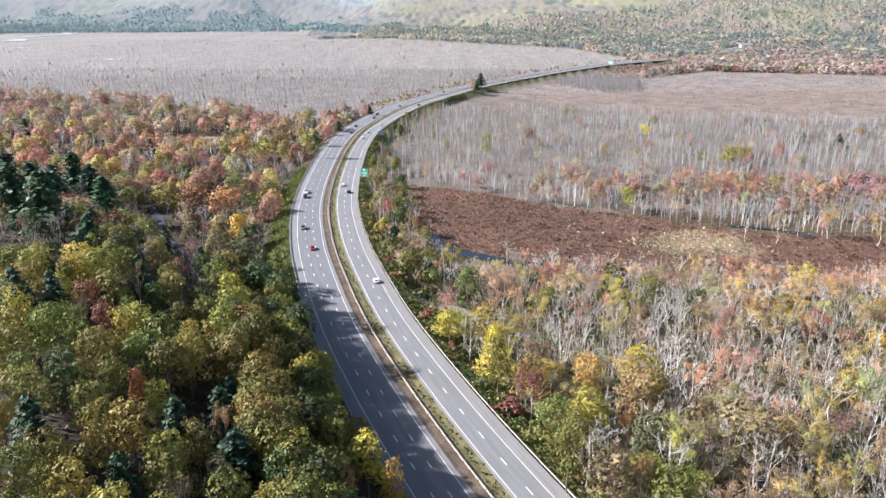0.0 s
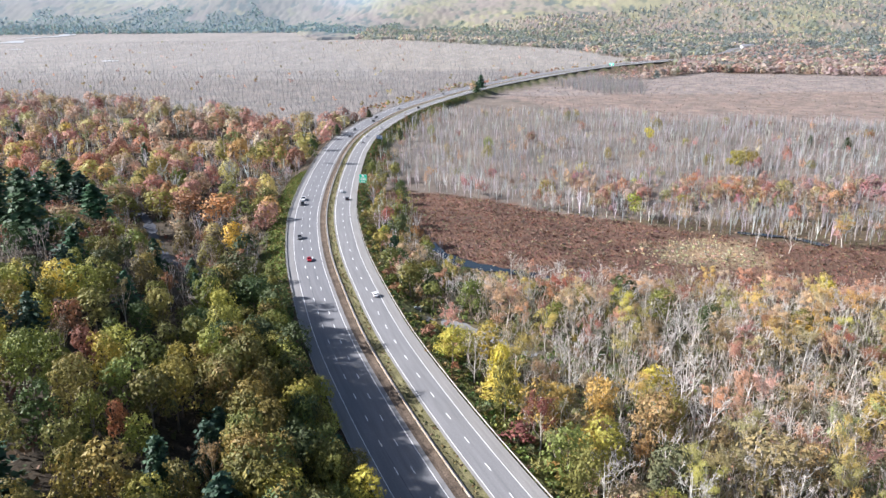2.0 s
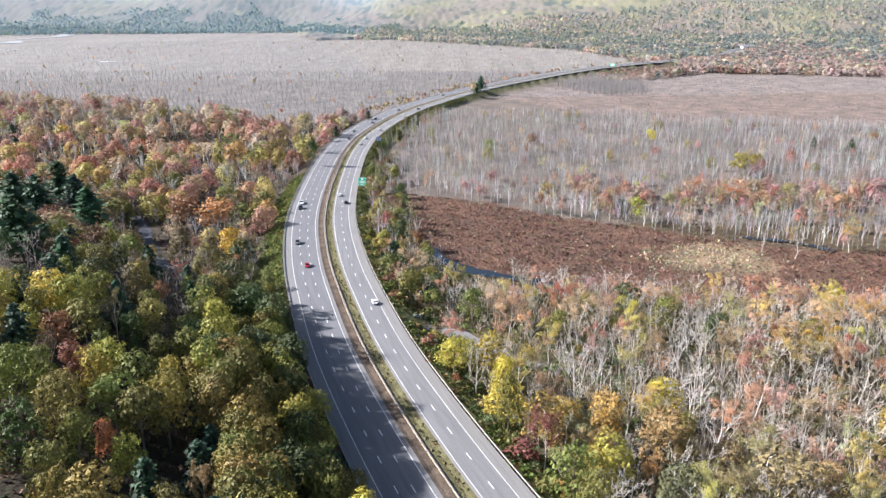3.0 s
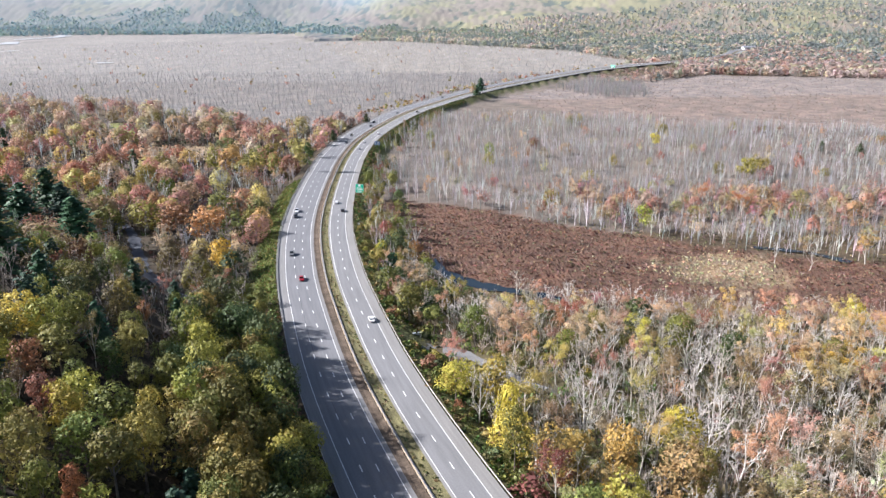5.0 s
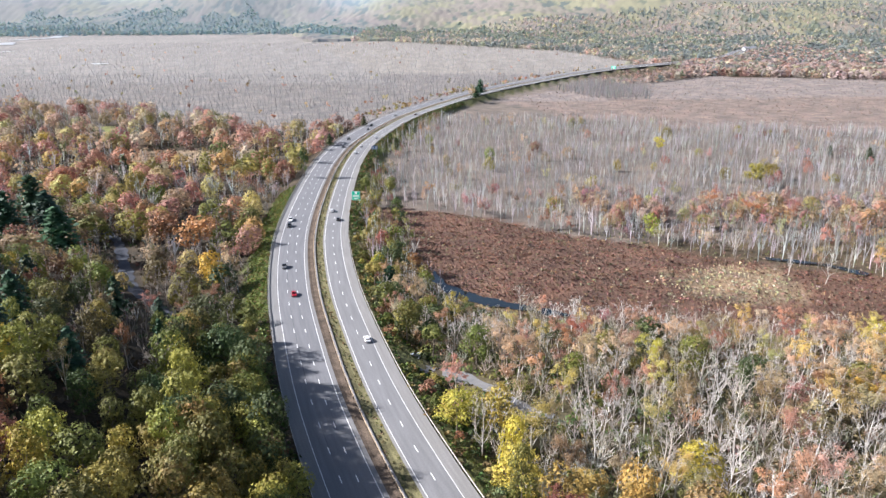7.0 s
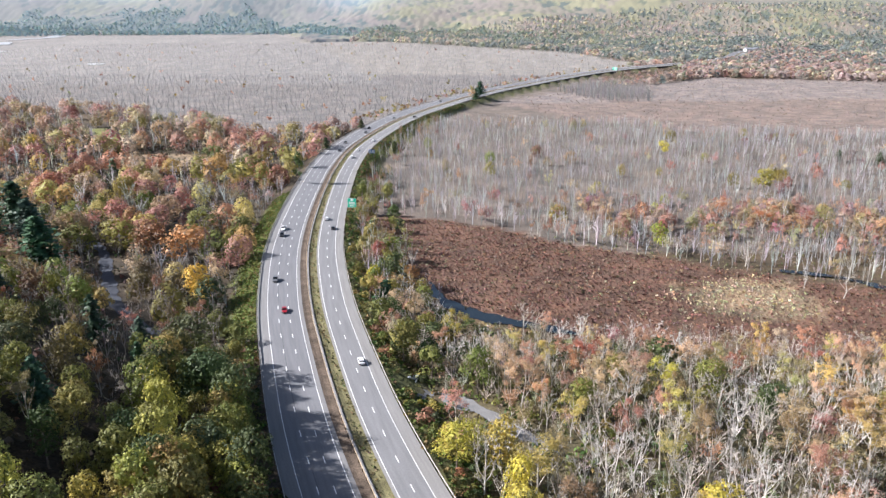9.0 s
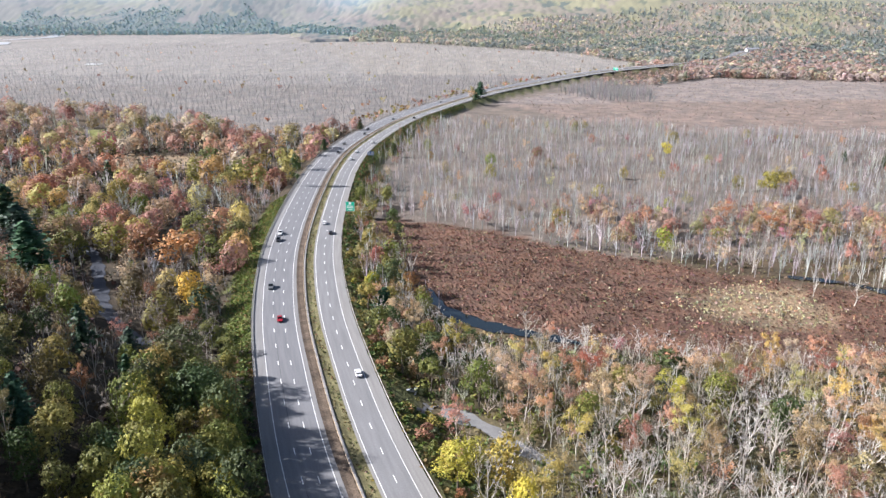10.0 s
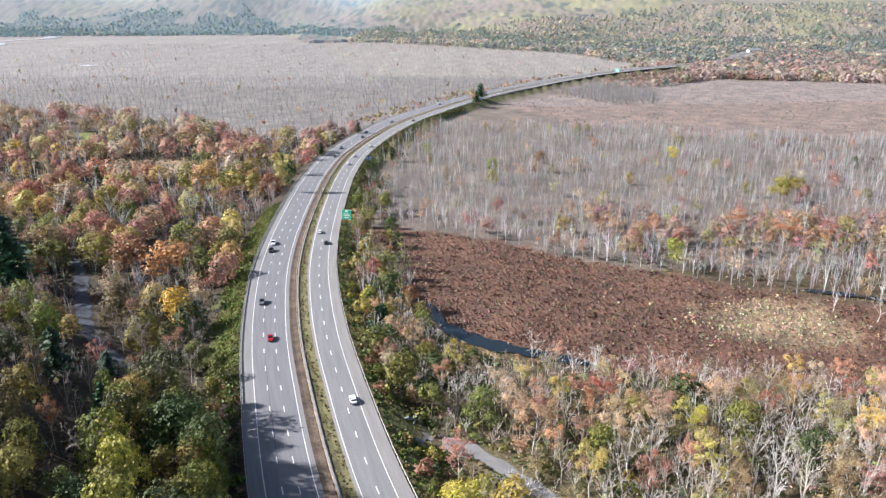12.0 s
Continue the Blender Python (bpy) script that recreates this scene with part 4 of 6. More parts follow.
def wood_variants(kind, level):
    """Unit-high trees for a wood, with the slot of each triangle: 0 leaves, 1 bark."""
    out = []
    for i in range(8):
        r = np.random.default_rng(300 + 17 * i + len(kind))
        none = (np.zeros((0, 3)), np.zeros((0, 3), int))
        pole = tube([(0, 0, -0.05), (r.normal(0, 0.015), r.normal(0, 0.015), 0.5), (r.normal(0, 0.03), r.normal(0, 0.03), 1.0)], [0.008, 0.006, 0.002], 3)
        if level == 1:
            pole = tube([(0, 0, -0.05), (r.normal(0, 0.02), r.normal(0, 0.02), 0.5), (r.normal(0, 0.04), r.normal(0, 0.04), 0.97)], [0.0125, 0.0095, 0.003], 3)
        if level == 2:
            pole = slivers(r, np.array([(0, 0, -0.05), (0.01, 0, -0.05)]), np.array([(r.normal(0, 0.03), r.normal(0, 0.03), 1.0), (0.05, 0.03, 1.0)]), np.array([[1.0], [0.8]]), 0.014)
        if kind == "leafy":
            n, leaf, lumps = ((620, 0.032, 7), (300, 0.042, 6), (30, 0.13, 3))[level]
            lv, wd = dome(r, n, leaf, lumps, 0.37, 0.92, 0.06), tube([(0, 0, -0.05), (0, 0, 0.5)], [0.02, 0.01], 3)
            if level == 2:
                wd = none
        elif kind == "half":
            n, leaf = ((520, 0.019), (260, 0.027), (16, 0.13))[level]
            wd, ends = vase(r, *((6, 46, 0.006, 0.003), (5, 22, 0.007, 0.0045), (3, 6, 0.013, 0.01))[level], 0.3)
            wd = join([pole, wd])
            k = r.integers(0, len(ends), n)
            lv = leaves_at(r, ends[k] + r.normal(0, 0.035, (n, 3)), unit(ends[k] - np.array([0, 0, 0.45])), leaf, False, 0.4)
        elif kind == "bare":
            wd, _ = vase(r, *((6, 96, 0.006, 0.0028), (4, 38, 0.0062, 0.004), (3, 7, 0.009, 0.008))[level], (0.27, 0.2, 0.25)[level])
            wd = join([pole, wd])
            lv = none
        elif kind == "pine":
            n = (200, 60, 12)[level]
            z, a = r.uniform(0, 1, n), r.uniform(0, 6.3, n)
            rad = 0.24 * (1 - z) ** 0.8
            lv = join([leaves_at(r, np.stack([rad * np.cos(a), rad * np.sin(a), 0.12 + 0.86 * z], 1), np.stack([np.cos(a), np.sin(a), 0 * a + 0.7], 1), (0.06, 0.09, 0.17)[level], False, 0.25),
                       small_ball(r, np.array([0, 0, 0.4]), 0.18)])
            wd = tube([(0, 0, -0.05), (0, 0, 0.5)], [0.015, 0.01], 3) if level < 2 else none
        v, t = join([lv, wd])
        s = np.concatenate([np.zeros(len(lv[1])), np.ones(len(wd[1]))])
        leafpart = np.concatenate([np.ones(len(lv[0]), bool), np.zeros(len(wd[0]), bool)])
        out.append((v, t, s, leafpart))
    return out


def wood(name, label, rows, level, category="wood", leaf_mat=None):
    """Many trees in one mesh. Rows: x, y, kind, height, width, leaf colour, bark colour."""
    rng = np.random.default_rng(len(name) + 100)
    lib = {}
    V, T_, S_, C_, n = [], [], [], [], 0
    pts = np.array([(r[0], r[1]) for r in rows])
    zs = land(pts[:, 0], pts[:, 1])
    by = {}
    for k, r in enumerate(rows):
        by.setdefault((r[2], int(rng.integers(0, 8))), []).append(k)
    for (kind, i), ks in by.items():
        if kind not in lib:
            lib[kind] = wood_variants(kind, level)
        v, t, s, lf = lib[kind][i]
        a = rng.uniform(0, 2 * np.pi, len(ks))
        hh, ww = np.array([rows[k][3] for k in ks]), np.array([rows[k][4] for k in ks])
        ca, sa = np.cos(a)[:, None], np.sin(a)[:, None]
        q = np.stack([(v[None, :, 0] * ca - v[None, :, 1] * sa) * (hh * ww)[:, None] + pts[ks, 0][:, None],
                      (v[None, :, 0] * sa + v[None, :, 1] * ca) * (hh * ww)[:, None] + pts[ks, 1][:, None],
                      v[None, :, 2] * hh[:, None] + zs[ks][:, None]], 2)
        lc, bc = np.array([rows[k][5] for k in ks]), np.array([rows[k][6] for k in ks])
        col = np.where(lf[None, :, None], lc[:, None], bc[:, None])
        V.append(q.reshape(-1, 3))
        T_.append((t[None] + (np.arange(len(ks)) * len(v))[:, None, None]).reshape(-1, 3) + n)
        S_.append(np.tile(s, len(ks)))
        C_.append(col.reshape(-1, 3))
        n += len(ks) * len(v)
    me = soup(name, np.concatenate(V), np.concatenate(T_), np.concatenate(S_), np.concatenate(C_))
    me.materials.append(leaf_mat or LEAF_FAR)
    me.materials.append(TWIG_HAZE)
    return tagged(new(name, me), label, category, kind="stuff")


def hue(c, rng, amount=0.2):
    return np.clip(np.array(c) * rng.uniform(1 - amount, 1 + amount, 3) * rng.uniform(0.85, 1.15), 0, 0.85)


rng = np.random.default_rng(23)
# cooler bark greys for the flats, with distance haze in the tint
COOL = ((0.5, 0.485, 0.48), (0.56, 0.55, 0.55), (0.42, 0.405, 0.4), (0.47, 0.45, 0.44))
GREYS = ((0.50, 0.49, 0.48), (0.6, 0.59, 0.58), (0.43, 0.415, 0.405), (0.5, 0.475, 0.46))
rows = []
for x, y, kind, h, c in LEFT_OVER:
    k = {"oak_tree": "leafy", "maple_tree": "half", "bare_tree": "bare", "pine_tree": "pine"}[kind]
    rows.append((x, y, k, h, 1.05, hue(c, rng), hue(GREYS[int(rng.integers(0, 4))], rng, 0.1) * 0.8))
wood("mixed_hill_wood", "thick mixed wood of green, brown and bare trees", rows, 0)
rows = [(x, y, {"maple_tree": "half", "bare_tree": "bare"}[kind], h, 1.0, hue(c, rng), hue(SILVERS[int(rng.integers(0, 5))], rng, 0.05)) for x, y, kind, h, c in WET_REST]
p = scatter(rng, -30, 240, 90, 345, 3.7, 50000)
d = offset(p[:, 0], p[:, 1])
p = p[(d > 26) & in_view(p[:, 0], p[:, 1], 18) & free(p[:, 0], p[:, 1], 3.2) & ~inside(p[:, 0], p[:, 1], MARSH)]
for x, y in p:
    warm = float(waves(np.array([x]), np.array([y]), 26.0, 0.4)[0])
    u = rng.uniform(0, 1)
    c = (PEACH, PEACH, BUFF, ROSE)[int(rng.integers(0, 4))] if warm > 0 else (BUFF, OLIVE, SAGE, PEACH)[int(rng.integers(0, 4))]
    rows.append((x, y, "half" if u < 0.25 else "bare", low_by_water(x, y, rng.uniform(5.5, 10)), 1.5, hue(c, rng), hue(SILVERS[int(rng.integers(0, 5))], rng, 0.1)))
if rows:
    wood("wet_wood", "dense pale leafless trees and thin autumn leaves", rows, 0)

# grey trees behind the marsh
p = scatter(rng, -70, 560, 330, 800, 4.2, 70000)
d = offset(p[:, 0], p[:, 1])
ok = (d > 24) & in_view(p[:, 0], p[:, 1], 30) & ~inside(p[:, 0], p[:, 1], MARSH) & ~inside(p[:, 0], p[:, 1], FAR_MARSH)
gap = 0.6 * waves(p[:, 0], p[:, 1], 34.0, 6.0) + 0.5 * waves(p[:, 0], p[:, 1] * 1.6, 15.0, 3.0)
ok &= ~((gap > 0.42) & (p[:, 1] > 490)) & ~((np.abs(p[:, 0] + 43) < 10) & (np.abs(p[:, 1] - 583) < 22))
rows = []
for x, y in p[ok]:
    warm = float(waves(np.array([x]), np.array([y]), 33.0, 2.7)[0]) + 0.9 * math.exp(-((y - 440) / 40) ** 2) * (x > 70) + 0.5 * (y < 420)
    u = rng.uniform(0, 1)
    dd = float(offset(x, y)[0])
    cluster = math.exp(-((y - 440) / 32) ** 2) * (x > 80)
    if u < (0.06 + 0.2 * max(warm, 0) if y < 480 else 0.012 + 0.08 * max(warm, 0)) + 0.36 * cluster or (dd < 40 and u < 0.5):
        kind, c = "half", (PEACH, ROSE, PEACH, ROSE, BUFF, RUST, GOLD)[int(rng.integers(0, 7))]
        c = tuple(0.75 * np.array(c) + 0.25 * np.array((0.36, 0.31, 0.29)))
        if rng.uniform(0, 1) < 0.6 * cluster:
            kind, c = "leafy", ((0.36, 0.23, 0.175), (0.36, 0.22, 0.18), (0.35, 0.24, 0.2), (0.36, 0.28, 0.14), (0.4, 0.3, 0.22))[int(rng.integers(0, 5))]
        if dd < 40:
            c = (OLIVE, GREEN, BUFF, RUST, DARK)[int(rng.integers(0, 5))]
    elif u > 0.988:
        kind, c = "leafy", (BUFF, ROSE, RUST, OLIVE)[int(rng.integers(0, 4))]
    else:
        kind, c = "bare", BROWN
    edge = 1 - float(ease(20, 70, np.array([y + 0.62 * x - 430]))[0])
    h = rng.uniform(7, 12.5) * (1 + 0.22 * float(waves(np.array([x]), np.array([y]), 28.0, 9.0)[0]) + 0.2 * edge) if kind != "leafy" else rng.uniform(6, 11)
    rows.append((x, y, kind, h, rng.uniform(0.95, 1.4), hue(c, rng), hue(GREYS[int(rng.integers(0, 4))], rng, 0.08) * (0.9 + 0.3 * edge + 0.18 * float(waves(np.array([x]), np.array([y]) * 2, 24.0, 8.0)[0])) * rng.uniform(0.75, 1.25)))
wood("grey_swamp_wood", "dense stand of pale grey leafless swamp trees", rows, 1)

# colourful wood beyond the hill
p = scatter(rng, -640, -60, 300, 960, 9.6, 44000)
d = offset(p[:, 0], p[:, 1])
ok = (d < -24) & in_view(p[:, 0], p[:, 1], 30) & free(p[:, 0], p[:, 1], 5) & ~((d > -29) & (p[:, 1] < 480)) & ~inside(p[:, 0], p[:, 1], GREY_WOOD)
ok &= ~((np.abs(p[:, 0] + 205) < 36) & (np.abs(p[:, 1] - 612) < 30)) & ~inside(p[:, 0], p[:, 1], FIELD)
rows = []
SAND, STRAWY, MAROON = (0.38, 0.29, 0.18), (0.48, 0.39, 0.15), (0.34, 0.15, 0.12)
for x, y in p[ok]:
    v = float(waves(np.array([x]), np.array([y]), 30.0, 1.9)[0])
    afar = float(ease(520, 800, np.array([y]))[0])
    u = 0.5 + 0.7 * v + 0.3 * rng.uniform(-1, 1)
    if u < 0.14:
        kind, c = "leafy", (OLIVE, GREEN, STRAWY, OLIVE)[int(rng.integers(0, 4))]
    elif u < 0.5:
        kind, c = ("leafy", "half", "leafy")[int(rng.integers(0, 3))], (SALMON, ORANGE, MAROON, ROSE, ROSE, RUST, BLUSH)[int(rng.integers(0, 7))]
    elif u < 0.72:
        kind, c = ("leafy", "half", "leafy")[int(rng.integers(0, 3))], (STRAWY, GOLD, SAND, STRAWY, OLIVE)[int(rng.integers(0, 5))]
    elif u < 0.92:
        kind, c = "half", (SAND, ROSE, PEACH, BLUSH, MAROON)[int(rng.integers(0, 5))]
    else:
        kind, c = "bare", BROWN
    if rng.uniform(0, 1) < 0.27 + 0.25 * afar:
        kind, c = "bare", BROWN
    # shade over the nearer wood, put in as duller leaf and bark colours
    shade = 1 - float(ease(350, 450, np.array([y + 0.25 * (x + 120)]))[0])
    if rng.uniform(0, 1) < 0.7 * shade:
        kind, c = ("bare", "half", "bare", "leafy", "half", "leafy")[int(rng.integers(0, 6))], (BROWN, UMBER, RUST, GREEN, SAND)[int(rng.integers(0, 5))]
    elif afar > 0.1:
        # haze put into the tint: leaves fade to pinkish grey with distance
        c = tuple((1 - 0.3 * afar) * np.array(c) + 0.3 * afar * np.array((0.42, 0.34, 0.33)))
    if kind == "leafy" and rng.uniform(0, 1) < 0.004:
        kind, c = "pine", DARK
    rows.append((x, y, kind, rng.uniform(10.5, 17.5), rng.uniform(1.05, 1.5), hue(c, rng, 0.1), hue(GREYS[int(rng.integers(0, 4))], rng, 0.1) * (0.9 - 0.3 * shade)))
p = scatter(rng, -330, -60, 262, 540, 5.2, 30000)
d = offset(p[:, 0], p[:, 1])
p = p[(d < -25) & in_view(p[:, 0], p[:, 1], 20) & free(p[:, 0], p[:, 1], 3.2) & ~((d > -30) & (p[:, 1] > 285))]
low = [(x, y, ("bare", "bare", "half", "bare", "bare")[int(rng.integers(0, 5))], rng.uniform(5, 9), rng.uniform(1.1, 1.6), hue((SAND, BROWN, RUST, UMBER, GREEN)[int(rng.integers(0, 5))], rng),
        hue(GREYS[int(rng.integers(0, 4))], rng, 0.1) * 0.72) for x, y in p]
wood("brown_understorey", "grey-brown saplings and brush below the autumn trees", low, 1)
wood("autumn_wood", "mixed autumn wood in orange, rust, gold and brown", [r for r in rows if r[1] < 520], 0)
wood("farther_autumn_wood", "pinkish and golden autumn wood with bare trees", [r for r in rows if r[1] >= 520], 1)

# grey flats towards the river
p = np.concatenate([scatter(rng, -820, 300, 700, 1330, 5.4, 70000), scatter(rng, -1500, 420, 1330, 2500, 10.0, 40000)])
ok = inside(p[:, 0] + 25 * waves(p[:, 0], p[:, 1], 60.0), p[:, 1] + 25 * waves(p[:, 0], p[:, 1], 45.0, 2.0), GREY_WOOD) & (np.abs(p[:, 0]) < 0.61 * p[:, 1] + 40) & (np.abs(offset(p[:, 0], p[:, 1])) > 27)
p = p[ok]
dd = np.abs(offset(p[:, 0], p[:, 1]))
streak = waves(p[:, 0] * 0.35, p[:, 1], 40.0, 3.3)
rows = []
for (x, y), edge, st in zip(p, dd, streak):
    u = rng.uniform(0, 1)
    g = hue(COOL[int(rng.integers(0, 4))], rng, 0.03)
    if u < 0.012 or (edge < 48 and u < 0.35):
        rows.append((x, y, "half", rng.uniform(7, 11), 1.2, hue((PEACH, RUST, BROWN, OLIVE)[int(rng.integers(0, 4))], rng), g))
    else:
        # bark lightens with distance as painted haze
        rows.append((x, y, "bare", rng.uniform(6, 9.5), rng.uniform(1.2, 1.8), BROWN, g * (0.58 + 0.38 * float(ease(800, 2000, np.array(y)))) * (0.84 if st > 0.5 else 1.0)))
p = scatter(rng, 150, 290, 980, 1175, 4.5, 6000)
for x, y in p[inside(p[:, 0], p[:, 1], GROVE)]:
    rows.append((x, y, "bare", rng.uniform(13, 18), 1.2, BROWN, hue((0.3, 0.29, 0.285), rng, 0.08)))
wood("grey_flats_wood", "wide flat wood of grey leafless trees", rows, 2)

# far woods and hills
LEAF_DIM = foliage("leaves_far_wood", "tint", 0.45, 0.1, 0.05)


SUNNY, TAN, TEAL, LEAFGREEN = (0.36, 0.33, 0.17), (0.32, 0.26, 0.2), (0.04, 0.085, 0.085), (0.13, 0.16, 0.085)
MAUVE = (0.3, 0.22, 0.2)


def tree_belt(x, y):
    """Where the dark wood at the foot of the hills stands: above zero inside it."""
    up = np.hypot(x * 0.8, y) - (2250 + 500 * ease(0, 450, 450 - x) + 600 * ease(0, 700, -x - 150))
    patch = 0.7 * waves(x, y * 0.6, 120.0, 4.0) + 0.45 * waves(x * 1.4, y, 55.0, 2.0)
    return np.where(up > 40, patch + 0.75 - 1.5 * ease(150, 780, up), -1.0)


def far_patch(x, y):
    return 0.45 * waves(x * 0.8, y, 75.0, 2.2) + 0.6 * waves(x * 1.3, y, 30.0, 0.7)


p = np.concatenate([scatter(rng, -1500, 1800, 1150, 2500, 11.5, 90000), scatter(rng, -300, 2000, 2500, 3150, 17.0, 20000)])
ok = (np.abs(p[:, 0]) < 0.62 * p[:, 1] + 60) & ~inside(p[:, 0], p[:, 1], GREY_WOOD) & ~inside(p[:, 0], p[:, 1], FAR_MARSH)
d = offset(p[:, 0], p[:, 1])
ok &= (np.abs(d) > 30) & ~((d > 0) & (d < 130) & (p[:, 0] < 440)) & ~(p[:, 0] < -150 - 0.25 * (p[:, 1] - 1500))
p = p[ok]
rows = []
for (x, y), v in zip(p, far_patch(p[:, 0], p[:, 1])):
    r = math.hypot(x, y)
    green = 0.35 if r < 1650 else -0.1
    v = v + rng.normal(0, 0.08)
    u = int(rng.integers(0, 4))
    if v > green + 0.16:
        kind, c = ("pine", "leafy")[u % 2], TEAL
    elif v > green:
        kind, c = "leafy", (SAGE, LEAFGREEN, TEAL, LEAFGREEN)[u]
    else:
        kind, c = ("leafy", "leafy", "half", "bare")[int(rng.integers(0, 4))], ((MAUVE, ROSE, MAUVE, TAN) if v < green - 0.45 else (SUNNY, TAN, SAGE, MAUVE))[u]
    # haze put into the leaf tint: greyed, then lightened below
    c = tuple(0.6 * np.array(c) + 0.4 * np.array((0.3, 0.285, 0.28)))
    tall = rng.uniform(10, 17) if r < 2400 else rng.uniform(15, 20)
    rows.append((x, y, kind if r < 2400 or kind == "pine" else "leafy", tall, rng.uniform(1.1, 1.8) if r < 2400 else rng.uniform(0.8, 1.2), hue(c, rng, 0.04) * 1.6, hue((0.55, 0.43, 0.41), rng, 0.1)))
p = scatter(rng, -2300, 900, 2300, 4100, 14.5, 90000)
p = p[(tree_belt(p[:, 0], p[:, 1]) > 0.1) & (np.abs(p[:, 0]) < 0.62 * p[:, 1] + 60) & ~inside(p[:, 0], p[:, 1], GREY_WOOD)]
for x, y in p:
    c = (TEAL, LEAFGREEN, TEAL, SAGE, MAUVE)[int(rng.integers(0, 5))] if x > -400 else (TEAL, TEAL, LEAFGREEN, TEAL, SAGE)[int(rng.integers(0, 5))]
    # belt tints drawn to pale grey, bluer on the left, imitating haze
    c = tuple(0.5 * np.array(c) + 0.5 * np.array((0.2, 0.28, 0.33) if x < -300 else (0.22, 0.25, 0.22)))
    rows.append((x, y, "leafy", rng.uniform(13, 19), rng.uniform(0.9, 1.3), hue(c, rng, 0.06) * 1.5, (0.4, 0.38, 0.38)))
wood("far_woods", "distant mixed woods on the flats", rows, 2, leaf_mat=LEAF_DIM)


def blobs(x, y, sx, sy, seed):
    """Rounded cells of uneven size: how near the middle of its cell each place lies, and a random number of that cell."""
    gx, gy = x / sx, y / sy
    ix, iy = np.floor(gx), np.floor(gy)
    best, value = np.full(x.shape, 9.0), np.zeros(x.shape)

    def chance(a, b, k):
        q = np.sin(a * 12.9898 + b * 78.233 + k * 37.719 + seed) * 43758.5453
        return q - np.floor(q)

    for i in (-1, 0, 1):
        for j in (-1, 0, 1):
            a, b = ix + i, iy + j
            d = np.hypot(gx - a - chance(a, b, 1), gy - b - chance(a, b, 2))
            near = d < best
            best, value = np.where(near, d, best), np.where(near, chance(a, b, 3), value)
    return best, value


def backdrop_hills():
    """The wooded hills at the edge of sight: a canopy of single crowns, with haze painted in that turns them paler and
    bluer with distance.
    """
    rng = np.random.default_rng(77)
    ang = np.radians(np.linspace(-34.5, 34.5, 580))
    rad = np.geomspace(2330, 4950, 135)
    a, r = np.meshgrid(ang, rad)
    a = a + rng.uniform(-0.0004, 0.0004, a.shape)
    x, y = r * np.sin(a), r * np.cos(a)
    near, cell = blobs(x, y, 20.0, 75.0, 0.3)
    z = land(x, y) - 2 + ease(2330, 2480, r) * (8 + 3 * np.clip(1 - near * near * 1.3, 0, 1) * (0.5 + cell) + 2 * waves(x, y, 60.0))
    jx, jy = x + 40 * waves(x, y, 90.0), y + 50 * waves(x, y, 70.0, 1.0)
    bare = inside(jx, jy, GREY_WOOD) | ((jx < -150 - 0.25 * (jy - 1500)) & (jy < 3330))
    z[bare | (np.abs(offset(x, y)).reshape(x.shape) < 34)] -= 30
    left = ease(0.0, 0.14, -x / y + 0.03 * waves(x, y, 150.0))
    start = 2250 + 500 * ease(0, 450, 450 - x) + 600 * ease(0, 700, -x - 150)
    up = r - start
    belt = ease(-0.1, 0.25, tree_belt(x, y))
    v = 0.5 * waves(x * 0.7, y * 0.5, 60.0, 2.2) + 0.45 * waves(x, y, 130.0, 0.7)
    dark = 1.2 * belt + 0.16 + 0.3 * v
    hue_ = 0.6 * waves(x, y, 200.0, 5.0) + 0.35 * (cell * 7.3 % 1.0 - 0.5)
    col = np.empty((*x.shape, 3))
    col[:] = TAN
    col[hue_ > 0.12] = SUNNY
    col[hue_ < -0.3] = MAUVE
    green = cell < dark
    col[green] = LEAFGREEN
    col[green & (cell * 5.7 % 1.0 < 0.3 + 0.5 * left)] = TEAL
    # crown colours dimmed and evened out with distance, as if behind haze
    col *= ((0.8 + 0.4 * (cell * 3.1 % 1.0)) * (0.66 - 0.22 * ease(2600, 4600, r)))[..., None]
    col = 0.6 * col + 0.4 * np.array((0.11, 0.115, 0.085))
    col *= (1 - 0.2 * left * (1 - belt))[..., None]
    # painted haze: emission that grows with distance, bluer to the left
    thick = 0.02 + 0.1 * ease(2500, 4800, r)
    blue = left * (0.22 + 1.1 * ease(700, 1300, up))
    haze_glow = thick[..., None] * np.array((0.9, 0.95, 0.98)) + (0.15 * blue)[..., None] * np.array((0.5, 0.85, 1.25))
    ny, nx = x.shape
    i = np.arange(ny * nx).reshape(ny, nx)
    c0, c1, c2, c3 = (q.ravel() for q in (i[:-1, :-1], i[:-1, 1:], i[1:, 1:], i[1:, :-1]))
    me = soup("backdrop_hills", np.stack([x.ravel(), y.ravel(), z.ravel()], 1), np.concatenate([np.stack([c0, c1, c2], 1), np.stack([c0, c2, c3], 1)]), None, col.reshape(-1, 3))
    me.polygons.foreach_set("use_smooth", np.ones(len(me.polygons), bool))
    h = me.attributes.new("haze_glow", "FLOAT_COLOR", "POINT")
    h.data.foreach_set("color", np.concatenate([haze_glow.reshape(-1, 3), np.ones((x.size, 1))], 1).astype(np.float32).ravel())
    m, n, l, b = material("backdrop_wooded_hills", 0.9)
    for source, socket in (("tint", "Base Color"), ("haze_glow", "Emission Color")):
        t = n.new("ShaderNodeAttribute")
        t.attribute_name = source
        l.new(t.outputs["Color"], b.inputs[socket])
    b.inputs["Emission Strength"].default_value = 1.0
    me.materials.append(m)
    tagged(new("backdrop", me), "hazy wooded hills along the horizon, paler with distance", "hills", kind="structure")


